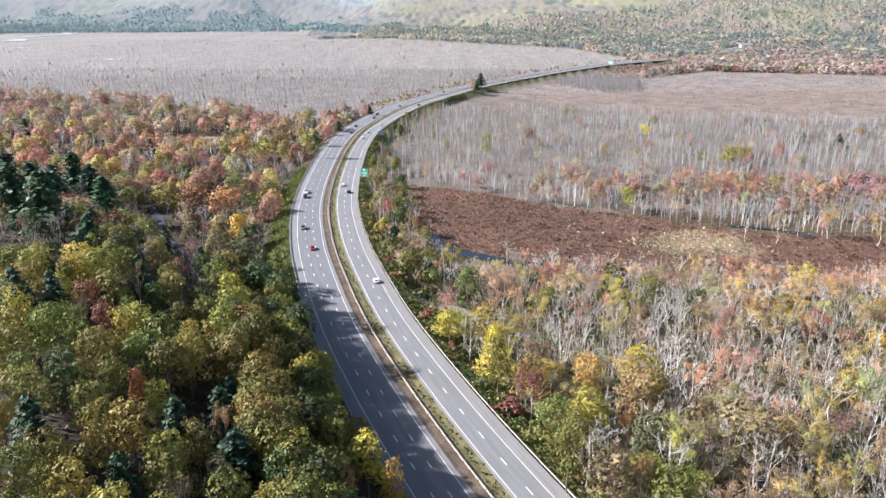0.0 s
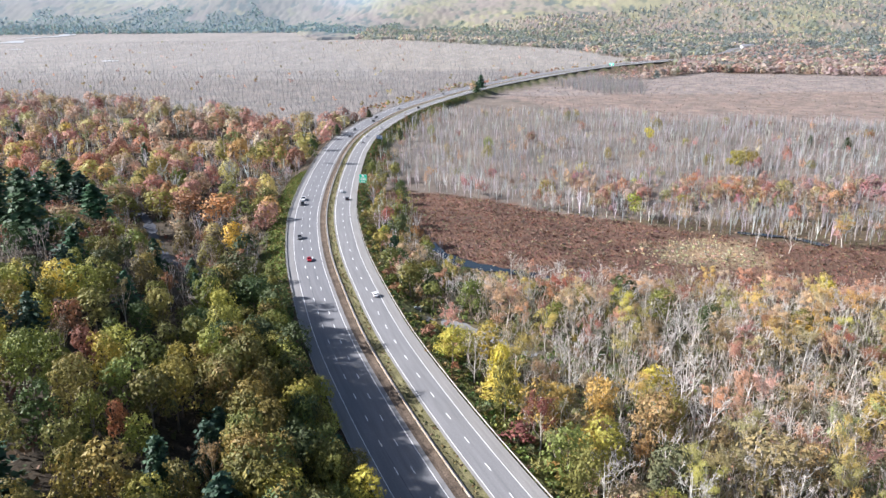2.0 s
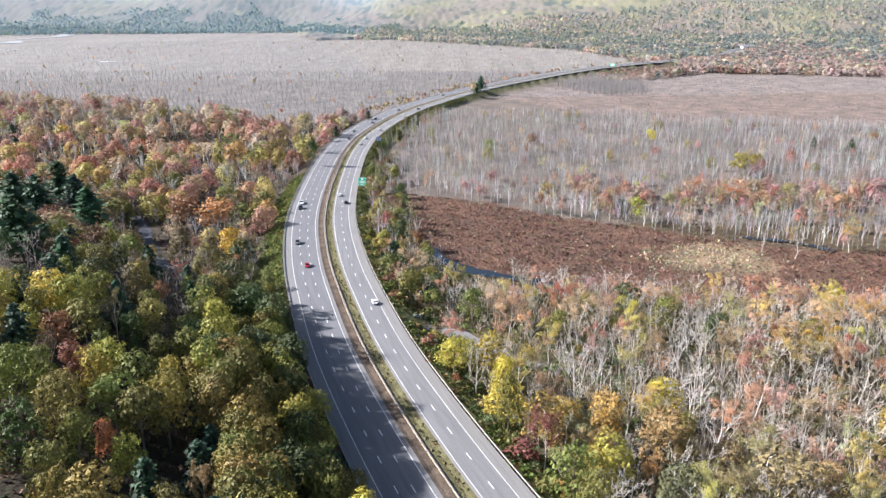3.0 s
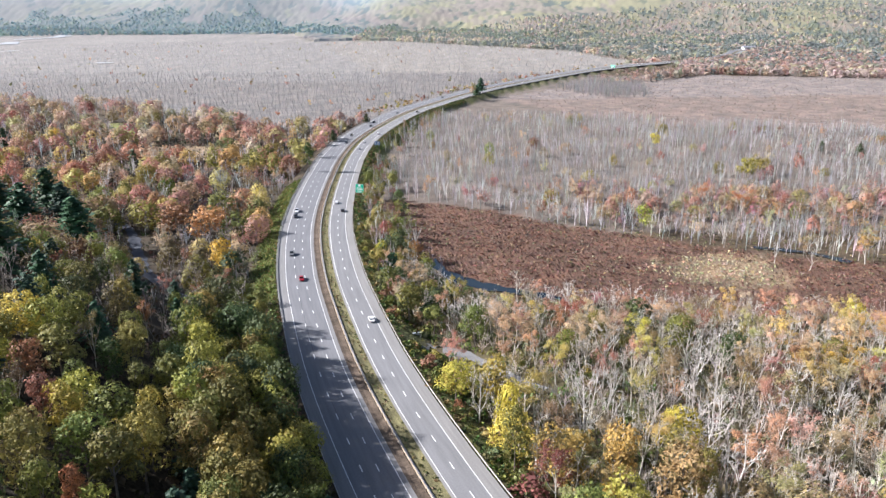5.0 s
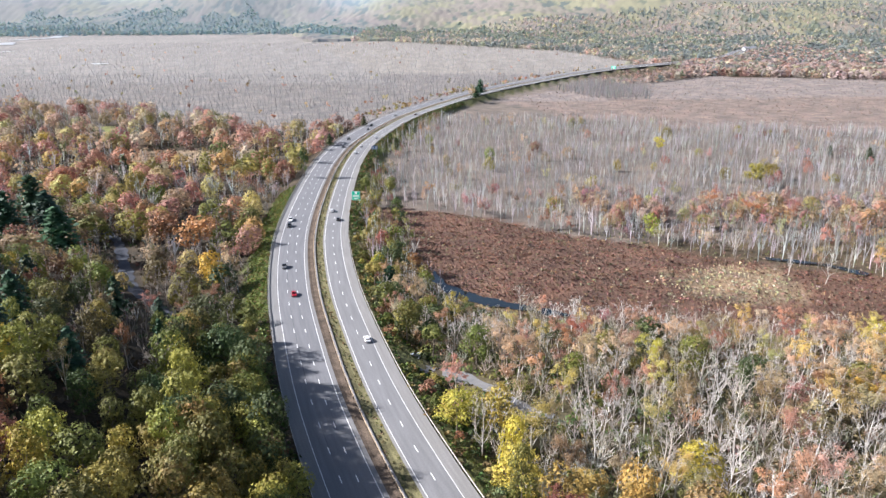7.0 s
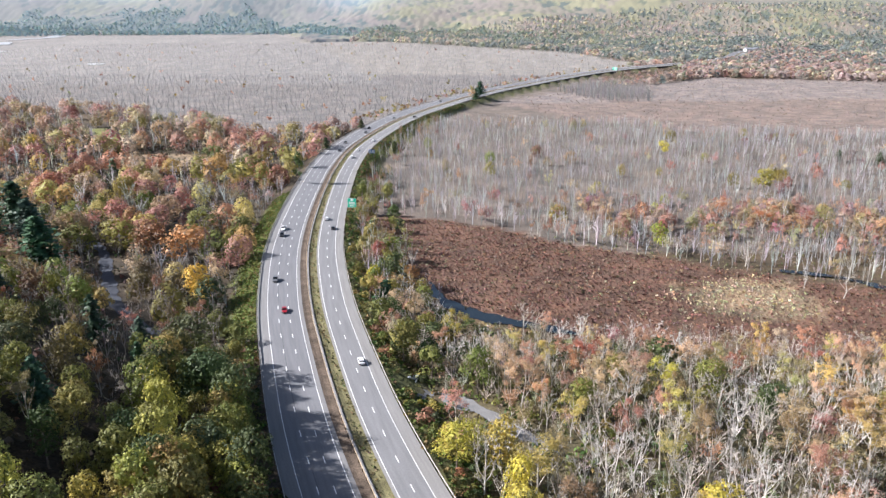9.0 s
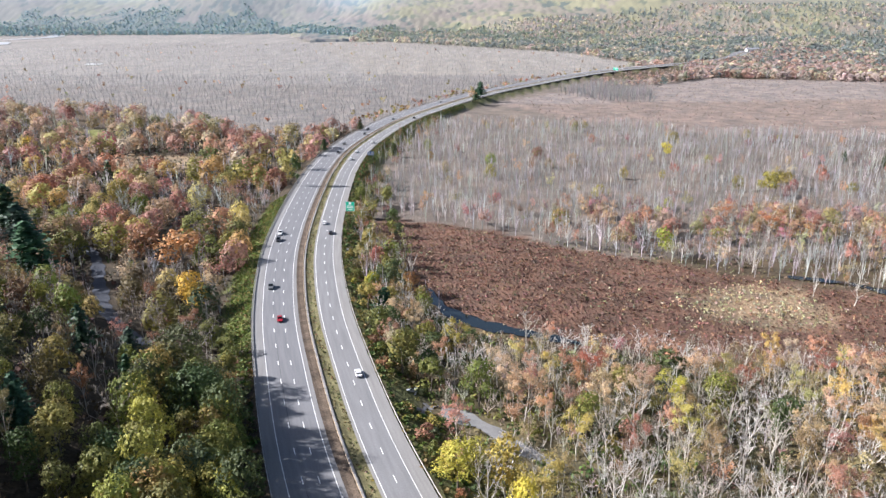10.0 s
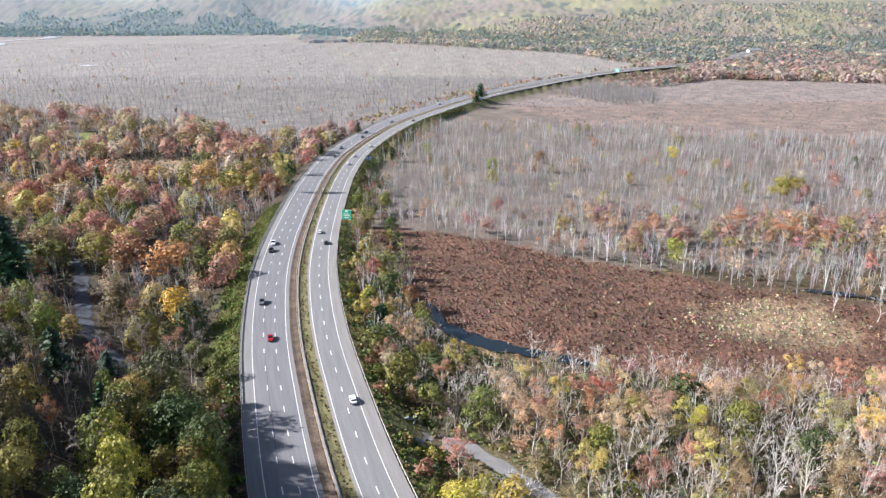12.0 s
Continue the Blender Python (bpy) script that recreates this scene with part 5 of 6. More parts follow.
backdrop_hills()
p = scatter(rng, 250, 950, 1180, 2200, 9.0, 20000)
d = offset(p[:, 0], p[:, 1])
ok = (d > 26) & ~inside(p[:, 0], p[:, 1], FAR_MARSH) & (p[:, 0] < 0.62 * p[:, 1] + 40)
# leaf tints greyed and lightened to imitate haze
rows = [(x, y, ("leafy", "bare", "leafy", "leafy")[int(rng.integers(0, 4))], rng.uniform(10, 16) * (0.34 if near else 1.0), rng.uniform(1.0, 1.5) * (1.5 if near else 1.0),
         hue(tuple(0.55 * np.array((RUST, MAUVE, PEACH, MAUVE, ROSE, SAGE, MAUVE)[int(rng.integers(0, 7))]) + 0.45 * np.array((0.36, 0.31, 0.3))), rng, 0.08) * 1.2, hue((0.52, 0.46, 0.44), rng, 0.1)) for (x, y), near in zip(p[ok], ((d < 130) & (p[:, 0] < 440))[ok])]
wood("marsh_edge_wood", "rust and brown trees along the far marsh", rows, 2, leaf_mat=LEAF_DIM)


# ---- low growth ----
def clumps(name, label, xy, zs, sizes, colours, leaves, leaf, category, flat=0.6, mat=None):
    """Many small plants in one mesh."""
    rng = np.random.default_rng(len(name) + 40)
    V, T_, C_, n = [], [], [], 0
    for i in range(8):
        k = np.arange(i, len(xy), 8)
        d = unit(rng.normal(0, 1, (leaves, 3)) + np.array([0, 0, 0.6]))
        v, t = leaves_at(rng, d * rng.uniform(0.4, 1.0, (leaves, 1)) * np.array([1, 1, flat]) + np.array([0, 0, flat * 0.5]), d, leaf, True)
        q = v[None] * sizes[k][:, None, None] + np.concatenate([xy[k], zs[k][:, None]], 1)[:, None]
        V.append(q.reshape(-1, 3))
        T_.append((t[None] + (np.arange(len(k)) * len(v))[:, None, None]).reshape(-1, 3) + n)
        C_.append(np.repeat(colours[k], len(v), 0))
        n += len(k) * len(v)
    me = soup(name, np.concatenate(V), np.concatenate(T_), None, np.concatenate(C_))
    me.materials.append(mat or HERB)
    return tagged(new(name, me), label, category, kind="stuff")


def shades(rng, n, palette, amount=0.2):
    c = np.array(palette)[rng.integers(0, len(palette), n)]
    return np.clip(c * rng.uniform(1 - amount, 1 + amount, (n, 3)) * rng.uniform(0.8, 1.2, (n, 1)), 0, 0.85)


rng = np.random.default_rng(51)
# marsh: heath-like shrubs and straw tussocks
p = scatter(rng, -40, 245, 292, 450, 1.35, 90000)
p = p[inside(p[:, 0] + 3 * waves(p[:, 0], p[:, 1], 8.0), p[:, 1] + 3 * waves(p[:, 0], p[:, 1], 6.0, 2.0), MARSH) & ~near_line(p[:, 0], p[:, 1], CREEK, 2.6)]
core = np.exp(-(((p[:, 0] - 120) / 27) ** 2 + ((p[:, 1] - 334) / 23) ** 2)) + 0.3 * waves(p[:, 0], p[:, 1] * 1.5, 6.0, 1.0) + 0.25 * waves(p[:, 0], p[:, 1], 15.0, 3.0)
straw = (rng.uniform(0, 1, len(p)) < 0.9 * ease(0.25, 0.7, core)) | (rng.uniform(0, 1, len(p)) < 0.03 + 0.12 * (waves(p[:, 0], p[:, 1], 20.0, 5.0) > 0.3))
cs = shades(rng, len(p), [(0.155, 0.085, 0.064), (0.19, 0.113, 0.088), (0.12, 0.07, 0.056), (0.23, 0.16, 0.125), (0.165, 0.097, 0.073)])
cs[straw] = shades(rng, int(straw.sum()), [(0.44, 0.4, 0.28), (0.4, 0.35, 0.25), (0.34, 0.29, 0.2)])
lone = straw & (core < 0.3)
cs *= (1 + 0.28 * waves(p[:, 0], p[:, 1] * 1.7, 7.0, 2.0) + 0.15 * waves(p[:, 0], p[:, 1], 22.0, 4.0))[:, None]
cs[lone] *= 0.48
size = rng.uniform(0.45, 1.15, len(p))
clumps("marsh_shrubs", "red-brown heathy shrubs with straw-coloured tussocks", p, land(p[:, 0], p[:, 1]) - 0.1, size, cs, 11, 0.36, "shrubs", 0.65)
p = scatter(rng, 60, 830, 690, 1320, 6.5, 30000)
p = p[inside(p[:, 0], p[:, 1], FAR_MARSH) & (p[:, 0] < 0.62 * p[:, 1] + 30)]
cs = shades(rng, len(p), [(0.24, 0.195, 0.18), (0.28, 0.23, 0.215), (0.21, 0.17, 0.157), (0.27, 0.24, 0.23)], 0.08)
clumps("far_marsh_tussocks", "low brown tussocks over the far marsh", p, land(p[:, 0], p[:, 1]) - 0.2, rng.uniform(0.8, 1.8, len(p)), cs, 5, 0.5, "grass", 0.4)
# brush under the wet wood and along the far bank
p = scatter(rng, -70, 240, 90, 420, 2.4, 40000)
d = offset(p[:, 0], p[:, 1])
p = p[(d > 24) & in_view(p[:, 0], p[:, 1], 20) & free(p[:, 0], p[:, 1], 2.6, False) & ~inside(p[:, 0], p[:, 1], MARSH)]
cs = shades(rng, len(p), [(0.26, 0.21, 0.15), (0.15, 0.16, 0.07), (0.32, 0.26, 0.19), (0.2, 0.19, 0.09), (0.27, 0.2, 0.14)])
lush = (p[:, 1] < 268) & (p[:, 0] < 62) & (rng.uniform(0, 1, len(p)) < 0.75)
cs[lush] = shades(rng, int(lush.sum()), [(0.1, 0.15, 0.04), (0.16, 0.18, 0.055), (0.07, 0.11, 0.035), (0.22, 0.21, 0.07)])
clumps("underbrush", "brown and green brush under the trees", p, land(p[:, 0], p[:, 1]) - 0.1, rng.uniform(0.9, 2.4, len(p)) * np.where(p[:, 1] > 325, 0.45, 1.0), cs, 13, 0.31, "shrubs", 0.9)
p = np.concatenate([scatter(rng, -215, 0, 90, 240, 3.2, 20000), scatter(rng, -420, -50, 240, 760, 4.0, 50000)])
d = offset(p[:, 0], p[:, 1])
p = p[(d < -25) & in_view(p[:, 0], p[:, 1], 20) & free(p[:, 0], p[:, 1], 4.0, False) & ~((d > -30) & (p[:, 1] > 285)) & ~inside(p[:, 0], p[:, 1], GREY_WOOD) & ~inside(p[:, 0], p[:, 1], FIELD)]
# dark brush tints add painted shade between the trees
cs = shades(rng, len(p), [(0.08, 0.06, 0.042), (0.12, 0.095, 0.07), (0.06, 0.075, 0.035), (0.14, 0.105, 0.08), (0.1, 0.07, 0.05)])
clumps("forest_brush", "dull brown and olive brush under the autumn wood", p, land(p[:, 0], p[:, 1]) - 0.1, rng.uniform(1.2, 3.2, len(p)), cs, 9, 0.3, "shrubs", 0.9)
# green brambles on the banks
def along_bank(n, s0, s1, o0, o1):
    s, o = rng.uniform(s0, s1, n), rng.uniform(o0, o1, n)
    return np.array([on_road(a, b)[0] for a, b in zip(s, o)])


p = np.concatenate([along_bank(3000, 60, 700, 16.9, 30), along_bank(900, 60, 460, -24.5, -19.6), along_bank(1200, 700, 1100, 16.9, 24)])
p = p[free(p[:, 0], p[:, 1], 2.2, False) & (np.hypot(p[:, 0] + 10.5, p[:, 1] - 261) > 5.5)]
cs = shades(rng, len(p), [(0.075, 0.12, 0.03), (0.11, 0.13, 0.035), (0.055, 0.09, 0.025), (0.16, 0.15, 0.05), (0.2, 0.14, 0.07)])
clumps("bank_brambles", "green and olive brambles covering the road banks", p, land(p[:, 0], p[:, 1]) - 0.1, rng.uniform(0.6, 1.5, len(p)), cs, 11, 0.4, "shrubs", 0.7)
# grass on the western bank and in the median
p = along_bank(3600, 440, 660, -29.5, -19.2)
p = p[free(p[:, 0], p[:, 1], 3, False)]
cs = shades(rng, len(p), [(0.12, 0.17, 0.04), (0.16, 0.19, 0.05), (0.10, 0.13, 0.035), (0.22, 0.2, 0.08)])
clumps("bank_grass", "rough green grass on the bank", p, land(p[:, 0], p[:, 1]) - 0.1, rng.uniform(0.4, 0.8, len(p)), cs, 7, 0.5, "grass", 0.55)
s = np.arange(60, 900, 0.75)
q = np.array([on_road(a, rng.uniform(1.1, 4.1))[0] for a in s])
cs = shades(rng, len(q), [(0.15, 0.15, 0.06), (0.19, 0.165, 0.08), (0.12, 0.12, 0.05), (0.23, 0.18, 0.11)])
clumps("median_grass", "patchy green and straw grass along the median", q, np.full(len(q), -0.2), rng.uniform(0.25, 0.6, len(q)), cs, 8, 0.5, "grass", 0.5)

# shrubs that stand alone on the eastern bank
for i in range(170):
    s = pick.uniform(110, 560)
    (x, y), _ = on_road(s, pick.uniform(19.5, 27))
    c = (GREEN, GREEN, OLIVE, LIME, DARK, GOLD, RUST, SAGE, GREEN)[int(pick.integers(0, 9))]
    if i < 30:
        (x, y), _ = on_road(pick.uniform(430, 690), pick.uniform(22, 44))
        tree("oak_tree", x, y, pick.uniform(6.5, 12), (GREEN, DARK, OLIVE, GREEN, DARK, DARK, OLIVE, GREEN)[int(pick.integers(0, 8))], pick.uniform(0.9, 1.2))
    elif free(np.array([x]), np.array([y]), 2.0)[0]:
        tree("shrub", x, y, pick.uniform(1.8, 4.2), c, pick.uniform(0.8, 1.3))


# green bushes round the gravel track and the culvert, and dark ones below the creek
for i in range(95):
    if i < 60:
        x, y = pick.uniform(-9, 44), pick.uniform(218, 268)
    else:
        x, y = pick.uniform(-16, 14), pick.uniform(282, 318)
    clear = ~(near_line(np.array([x]), np.array([y]), PATH_R, 4.4) | near_line(np.array([x]), np.array([y + 4]), PATH_R, 3.5) | near_line(np.array([x]), np.array([y]), CREEK, 4.0) | near_line(np.array([x]), np.array([y + 7]), CREEK, 4.5))
    if clear[0] and float(offset(x, y)[0]) > 20 and math.hypot(x + 11.5, y - 260) > 4.5:
        tree("shrub", x, y, pick.uniform(1.6, 3.4) if i < 60 else pick.uniform(2.5, 4.5), (GREEN, GREEN, LIME, OLIVE, DARK)[int(pick.integers(0, 5))] if i < 60 else (DARK, GREEN, DARK)[int(pick.integers(0, 3))], pick.uniform(0.9, 1.4))


# ---- water and tracks ----
def ribbon(pts, widths, z=None, lift=0.1, step=3.0):
    """A strip along points, laid on the ground or at one level."""
    p, w = smooth_line(pts, step)
    n = np.stack([w[:, 1], -w[:, 0]], 1)
    half = np.interp(np.linspace(0, 1, len(p)), np.linspace(0, 1, len(widths)), widths) / 2
    half = half * (1 + 0.2 * np.sin(np.arange(len(p)) * 1.7) + 0.16 * np.sin(np.arange(len(p)) * 0.6))
    rows = [p + n * (half * k)[:, None] for k in (-1, -0.33, 0.33, 1)]
    v = []
    for r in rows:
        v.append(np.concatenate([r, (np.full(len(r), z) if z is not None else land(r[:, 0], r[:, 1]) + lift)[:, None]], 1))
    v = np.stack(v, 1).reshape(-1, 3)
    f = [(i * 4 + j, i * 4 + j + 1, i * 4 + j + 5, i * 4 + j + 4) for i in range(len(p) - 1) for j in range(3)]
    me = bpy.data.meshes.new("ribbon")
    me.from_pydata(v.tolist(), [], f)
    return me


WATER, wn_, wl_, wb = material("still_water", 0.06)
wb.inputs["Base Color"].default_value = (0.012, 0.018, 0.022, 1)
wb.inputs["Specular IOR Level"].default_value = 0.5
bump(wn_, wl_, wb, wobble(wn_, wl_, 0.8, 3), 0.08, 0.05)
GRAVEL = plain("gravel_track", (0.19, 0.19, 0.19), 0.95, 0.7, 0.2, depth=0.03)
# dark bluish tarmac: the wood's shade is put into the base colour
TARMAC = plain("tarmac_in_shade", (0.06, 0.066, 0.08), 0.9, 0.6, 0.2)
tagged(part("creek", ribbon(CREEK, [2, 4.5, 4, 9, 6.5, 8, 6, 5, 2], -5.45), WATER), "dark still creek along the marsh edge", "water", kind="structure")
for pts, w in (([(146, 366), (158, 362), (170, 356), (182, 342)], [3, 4, 4, 5]),):
    tagged(part("marsh_pool", ribbon(pts, w, -5.35), WATER), "shallow pool among marsh shrubs", "water", kind="structure")
tagged(part("pond", ribbon(POND, [4, 9, 6], -5.2), WATER), "small pond among autumn trees", "water", kind="structure")
tagged(part("lane", ribbon(PATH_L, [4.4, 4.8, 5, 5, 4.6, 4], None, 0.18), TARMAC), "shaded old tarmac lane in the wood", "lane", kind="structure")
tagged(part("gravel_track", ribbon(PATH_R, [7, 6.5, 5, 4.5, 3.5, 3], None, 0.18), GRAVEL), "pale gravel track leading into the wet wood", "track", kind="structure")
RIVER_WATER, _n, _l, rb = material("river_sky_sheen", 0.35)
# pale base colour paints in the sky's reflection
rb.inputs["Base Color"].default_value = (0.45, 0.46, 0.47, 1)
rb.inputs["Specular IOR Level"].default_value = 1.0
for pts, w in (([(-1345, 2405), (-1379, 2498), (-1412, 2590)], [60, 50, 30]), ([(-1500, 2750), (-1486, 2863), (-1470, 2972), (-1518, 3152), (-1587, 3330), (-1651, 3400)], [26, 40, 50, 50, 60, 40]),
               ([(-1135, 2010), (-1125, 2040), (-1115, 2075)], [10, 14, 10])):
    tagged(part("river", ribbon(pts, w, None, 1.4, 30.0), RIVER_WATER), "winding pale river across the far marsh", "water", kind="structure")
tagged(part("oxbow", ribbon([(-706, 1615), (-690, 1595), (-674, 1620)], [12, 22, 12], None, 1.0, 8.0), RIVER_WATER), "small bright oxbow pool on the flats", "water", kind="structure")


# ---- culvert ----
CONCRETE = plain("pale_concrete", (0.5, 0.5, 0.5), 0.85, 0.8, 0.15)
PIPE = plain("grey_blue_coping", (0.42, 0.46, 0.52), 0.6, 0.8, 0.12)


def box(bm, x0, x1, y0, y1, z0, z1):
    v = [bm.verts.new((x, y, z)) for z in (z0, z1) for x, y in ((x0, y0), (x1, y0), (x1, y1), (x0, y1))]
    for f in ((3, 2, 1, 0), (4, 5, 6, 7), (0, 1, 5, 4), (1, 2, 6, 5), (2, 3, 7, 6), (3, 0, 4, 7)):
        bm.faces.new([v[i] for i in f])


def bevelled(*boxes, width=0.04):
    bm = bmesh.new()
    for b in boxes:
        box(bm, *b)
    if width:
        bmesh.ops.bevel(bm, geom=bm.edges[:], offset=width, segments=1, affect="EDGES")
    return bm


culvert = new("culvert_headwall")
culvert.matrix_world = pose(-11.5, 265, -6.3, 0, 0, 22)
part("wall", bevelled((-3.2, 3.2, -0.25, 0.25, 0, 2.5)), CONCRETE, culvert)
part("coping", bevelled((-3.5, 3.5, -0.4, 0.4, 2.5, 2.85)), PIPE, culvert, "blue-grey weathered coping")
for sx, a in ((-1, 35), (1, -35)):
    w = part("wing_wall", bevelled((-0.2, 0.2, -4, 0, 0, 1.9)), CONCRETE, culvert)
    w.matrix_basis = pose(sx * 3.2, 0, 0, 0, 0, a * sx * sx)
tagged(culvert, "pale concrete culvert headwall half hidden by brambles", "culvert")

# ---- guardrails ----
STEEL = plain("weathered_steel", (0.42, 0.42, 0.41), 0.5, 1.5, 0.15, 0.6)
OLD_STEEL = plain("dulled_steel", (0.3, 0.285, 0.26), 0.7, 1.5, 0.2, 0.3)
CORTEN = plain("rusty_tan_steel", (0.66, 0.5, 0.34), 0.7, 1.2, 0.2, 0.0)
TIMBER = plain("post_timber", (0.16, 0.12, 0.085), 0.9, 2.0, 0.25)
POST = bevelled((-0.09, 0.09, -0.1, 0.1, -0.7, 0.72), width=0.0)
POST_ME = bpy.data.meshes.new("post")
POST.to_mesh(POST_ME)
POST.free()
POST_ME.materials.append(TIMBER)


def guardrail(o, out, mat, label):
    z = 0.0
    sec = [(o, 0.36), (o + 0.06 * out, 0.43), (o - 0.03 * out, 0.52), (o - 0.03 * out, 0.57), (o + 0.06 * out, 0.67), (o, 0.74), (o - 0.09 * out, 0.74),
           (o - 0.06 * out, 0.56), (o - 0.06 * out, 0.52), (o - 0.03 * out, 0.38)]
    root = new("guardrail")
    part("rail", sweep(sec, 20, 330, 1, True), mat, root)
    for s in np.arange(150, 720, 3.81):
        p, turn = on_road(s, o - 0.17 * out)
        q = new("post", POST_ME)
        q.matrix_world = pose(p[0], p[1], -0.05, 0, 0, turn)
        q.parent = root
    tagged(root, label, "guardrail", "guardrails beside the road")


guardrail(-18.75, 1, STEEL, "weathered steel guardrail on timber posts at the outer shoulder")
guardrail(0.0, 1, CORTEN, "rusty tan guardrail along the median")
guardrail(16.25, -1, OLD_STEEL, "weathered steel guardrail on timber posts by the bank")

# ---- signs ----
SIGN_GREEN = plain("sign_green", (0.01, 0.5, 0.31), 0.45, 0.5, 0.06)
SIGN_BLUE = plain("sign_blue", (0.02, 0.13, 0.42), 0.45, 0.5, 0.06)
SIGN_WHITE = plain("sign_white", (0.85, 0.87, 0.86), 0.5, 1.0, 0.05)
ALU = plain("sign_aluminium", (0.45, 0.46, 0.47), 0.5, 1.0, 0.1, 0.5)


def sign(x, y, turn, w, h, low, face, bars, posts, label, deep=0.0):
    root = new("road_sign")
    g = float(land(x, y)[0])
    root.matrix_world = pose(x, y, g, 0, 0, turn)
    part("panel", bevelled((-w / 2, w / 2, 0, 0.06, low - g, low - g + h), width=0.02), ALU, root)
    part("face", bevelled((-w / 2 + 0.04, w / 2 - 0.04, -0.012, -0.002, low - g + 0.04, low - g + h - 0.04), width=0.0), face, root)
    t = 0.09
    part("border", bevelled((-w / 2 + 0.1, w / 2 - 0.1, -0.02, -0.014, low - g + 0.1, low - g + 0.1 + t), (-w / 2 + 0.1, w / 2 - 0.1, -0.02, -0.014, low - g + h - 0.1 - t, low - g + h - 0.1),
                            (-w / 2 + 0.1, -w / 2 + 0.1 + t, -0.02, -0.014, low - g + 0.2, low - g + h - 0.2), (w / 2 - 0.1 - t, w / 2 - 0.1, -0.02, -0.014, low - g + 0.2, low - g + h - 0.2), width=0.0), SIGN_WHITE, root)
    for cx, cz, bw, bh in bars:
        part("lettering_bar", bevelled((cx - bw / 2, cx + bw / 2, -0.024, -0.014, low - g + cz - bh / 2, low - g + cz + bh / 2), width=0.0), SIGN_WHITE, root)
    for px in posts:
        part("post", bevelled((px - 0.09, px + 0.09, 0.06, 0.24, -0.6, low - g + h - 0.2), width=0.01), ALU, root)
    return tagged(root, label, "road sign", "signs beside the road")


sign(-48.6, 450, -14, 5.0, 5.2, 0.7, SIGN_GREEN, [(0, 4.3, 1.3, 1.1), (0, 2.9, 3.2, 0.45), (0.1, 2.1, 3.6, 0.45), (0, 1.0, 2.6, 0.45)], (-1.7, 1.7), "large green guide sign with white lettering on steel posts")
sign(-51.0, 604, 0, 4.6, 2.8, 1.2, SIGN_BLUE, [(-1.2, 1.7, 1.2, 1.0), (1.0, 1.7, 1.6, 0.9), (0, 0.6, 3.4, 0.35)], (-1.5, 1.5), "wide blue services sign with white panels")
sign(300, 1364, -42, 9.0, 4.0, 3.0, SIGN_GREEN, [(0, 2.7, 6.0, 0.6), (0, 1.4, 5.0, 0.6)], (-3.2, 0.0, 3.2), "distant green guide sign above the far marsh")
m = new("marker_post")
m.matrix_world = pose(-42.5, 386, float(land(-42.5, 386)[0]), 0, 0, 0)
part("post", bevelled((-0.06, 0.06, -0.05, 0.05, -0.4, 1.5), width=0.01), TIMBER, m)
part("plate", bevelled((-0.5, 0.5, -0.09, -0.055, 1.0, 1.7), width=0.02), SIGN_WHITE, m)
tagged(m, "small pale roadside marker plate on a post", "marker")

# ---- vehicles ----
GLASS, gn, gl_, gb = material("car_glass", 0.08)
gb.inputs["Base Color"].default_value = (0.015, 0.02, 0.025, 1)
gb.inputs["Specular IOR Level"].default_value = 0.6
RUBBER = plain("tyre_rubber", (0.02, 0.02, 0.02), 0.85, 5.0, 0.2)
RIM = plain("wheel_alloy", (0.5, 0.5, 0.52), 0.35, 5.0, 0.1, 0.8)
LAMP = plain("headlamp_lens", (0.75, 0.77, 0.8), 0.15, 5.0, 0.05)
TAIL = plain("tail_lamp_lens", (0.35, 0.01, 0.01), 0.2, 5.0, 0.05)


def paint(name, colour):
    m = plain(name, colour, 0.3, 1.0, 0.06)
    m.node_tree.nodes["Principled BSDF"].inputs["Coat Weight"].default_value = 0.6
    return m


PAINTS = {"white": paint("paint_white", (0.8, 0.8, 0.8)), "black": paint("paint_black", (0.02, 0.021, 0.024)), "red": paint("paint_red", (0.28, 0.012, 0.02)),
          "grey": paint("paint_grey", (0.12, 0.125, 0.13)), "silver": paint("paint_silver", (0.5, 0.51, 0.52)), "navy": paint("paint_navy", (0.02, 0.03, 0.07))}


def loft(stations, close=True):
    """A hull through sections (y, list of half-widths and heights), mirrored left and right."""
    bm = bmesh.new()
    rings = []
    for y, sec in stations:
        pts = [(w, z) for w, z in sec] + [(-w, z) for w, z in reversed(sec)]
        rings.append([bm.verts.new((x, y, z)) for x, z in pts])
    for a, b in zip(rings, rings[1:]):
        for i in range(len(a)):
            j = (i + 1) % len(a)
            bm.faces.new((a[i], a[j], b[j], b[i]))
    if close:
        bm.faces.new(rings[0])
        bm.faces.new(list(reversed(rings[-1])))
    bmesh.ops.recalc_face_normals(bm, faces=bm.faces[:])
    for f in bm.faces:
        f.smooth = False
    return bm


def pane(corners):
    bm = bmesh.new()
    bm.faces.new([bm.verts.new(c) for c in corners])
    n = bm.faces[:]
    bmesh.ops.solidify(bm, geom=n, thickness=0.02)
    return bm


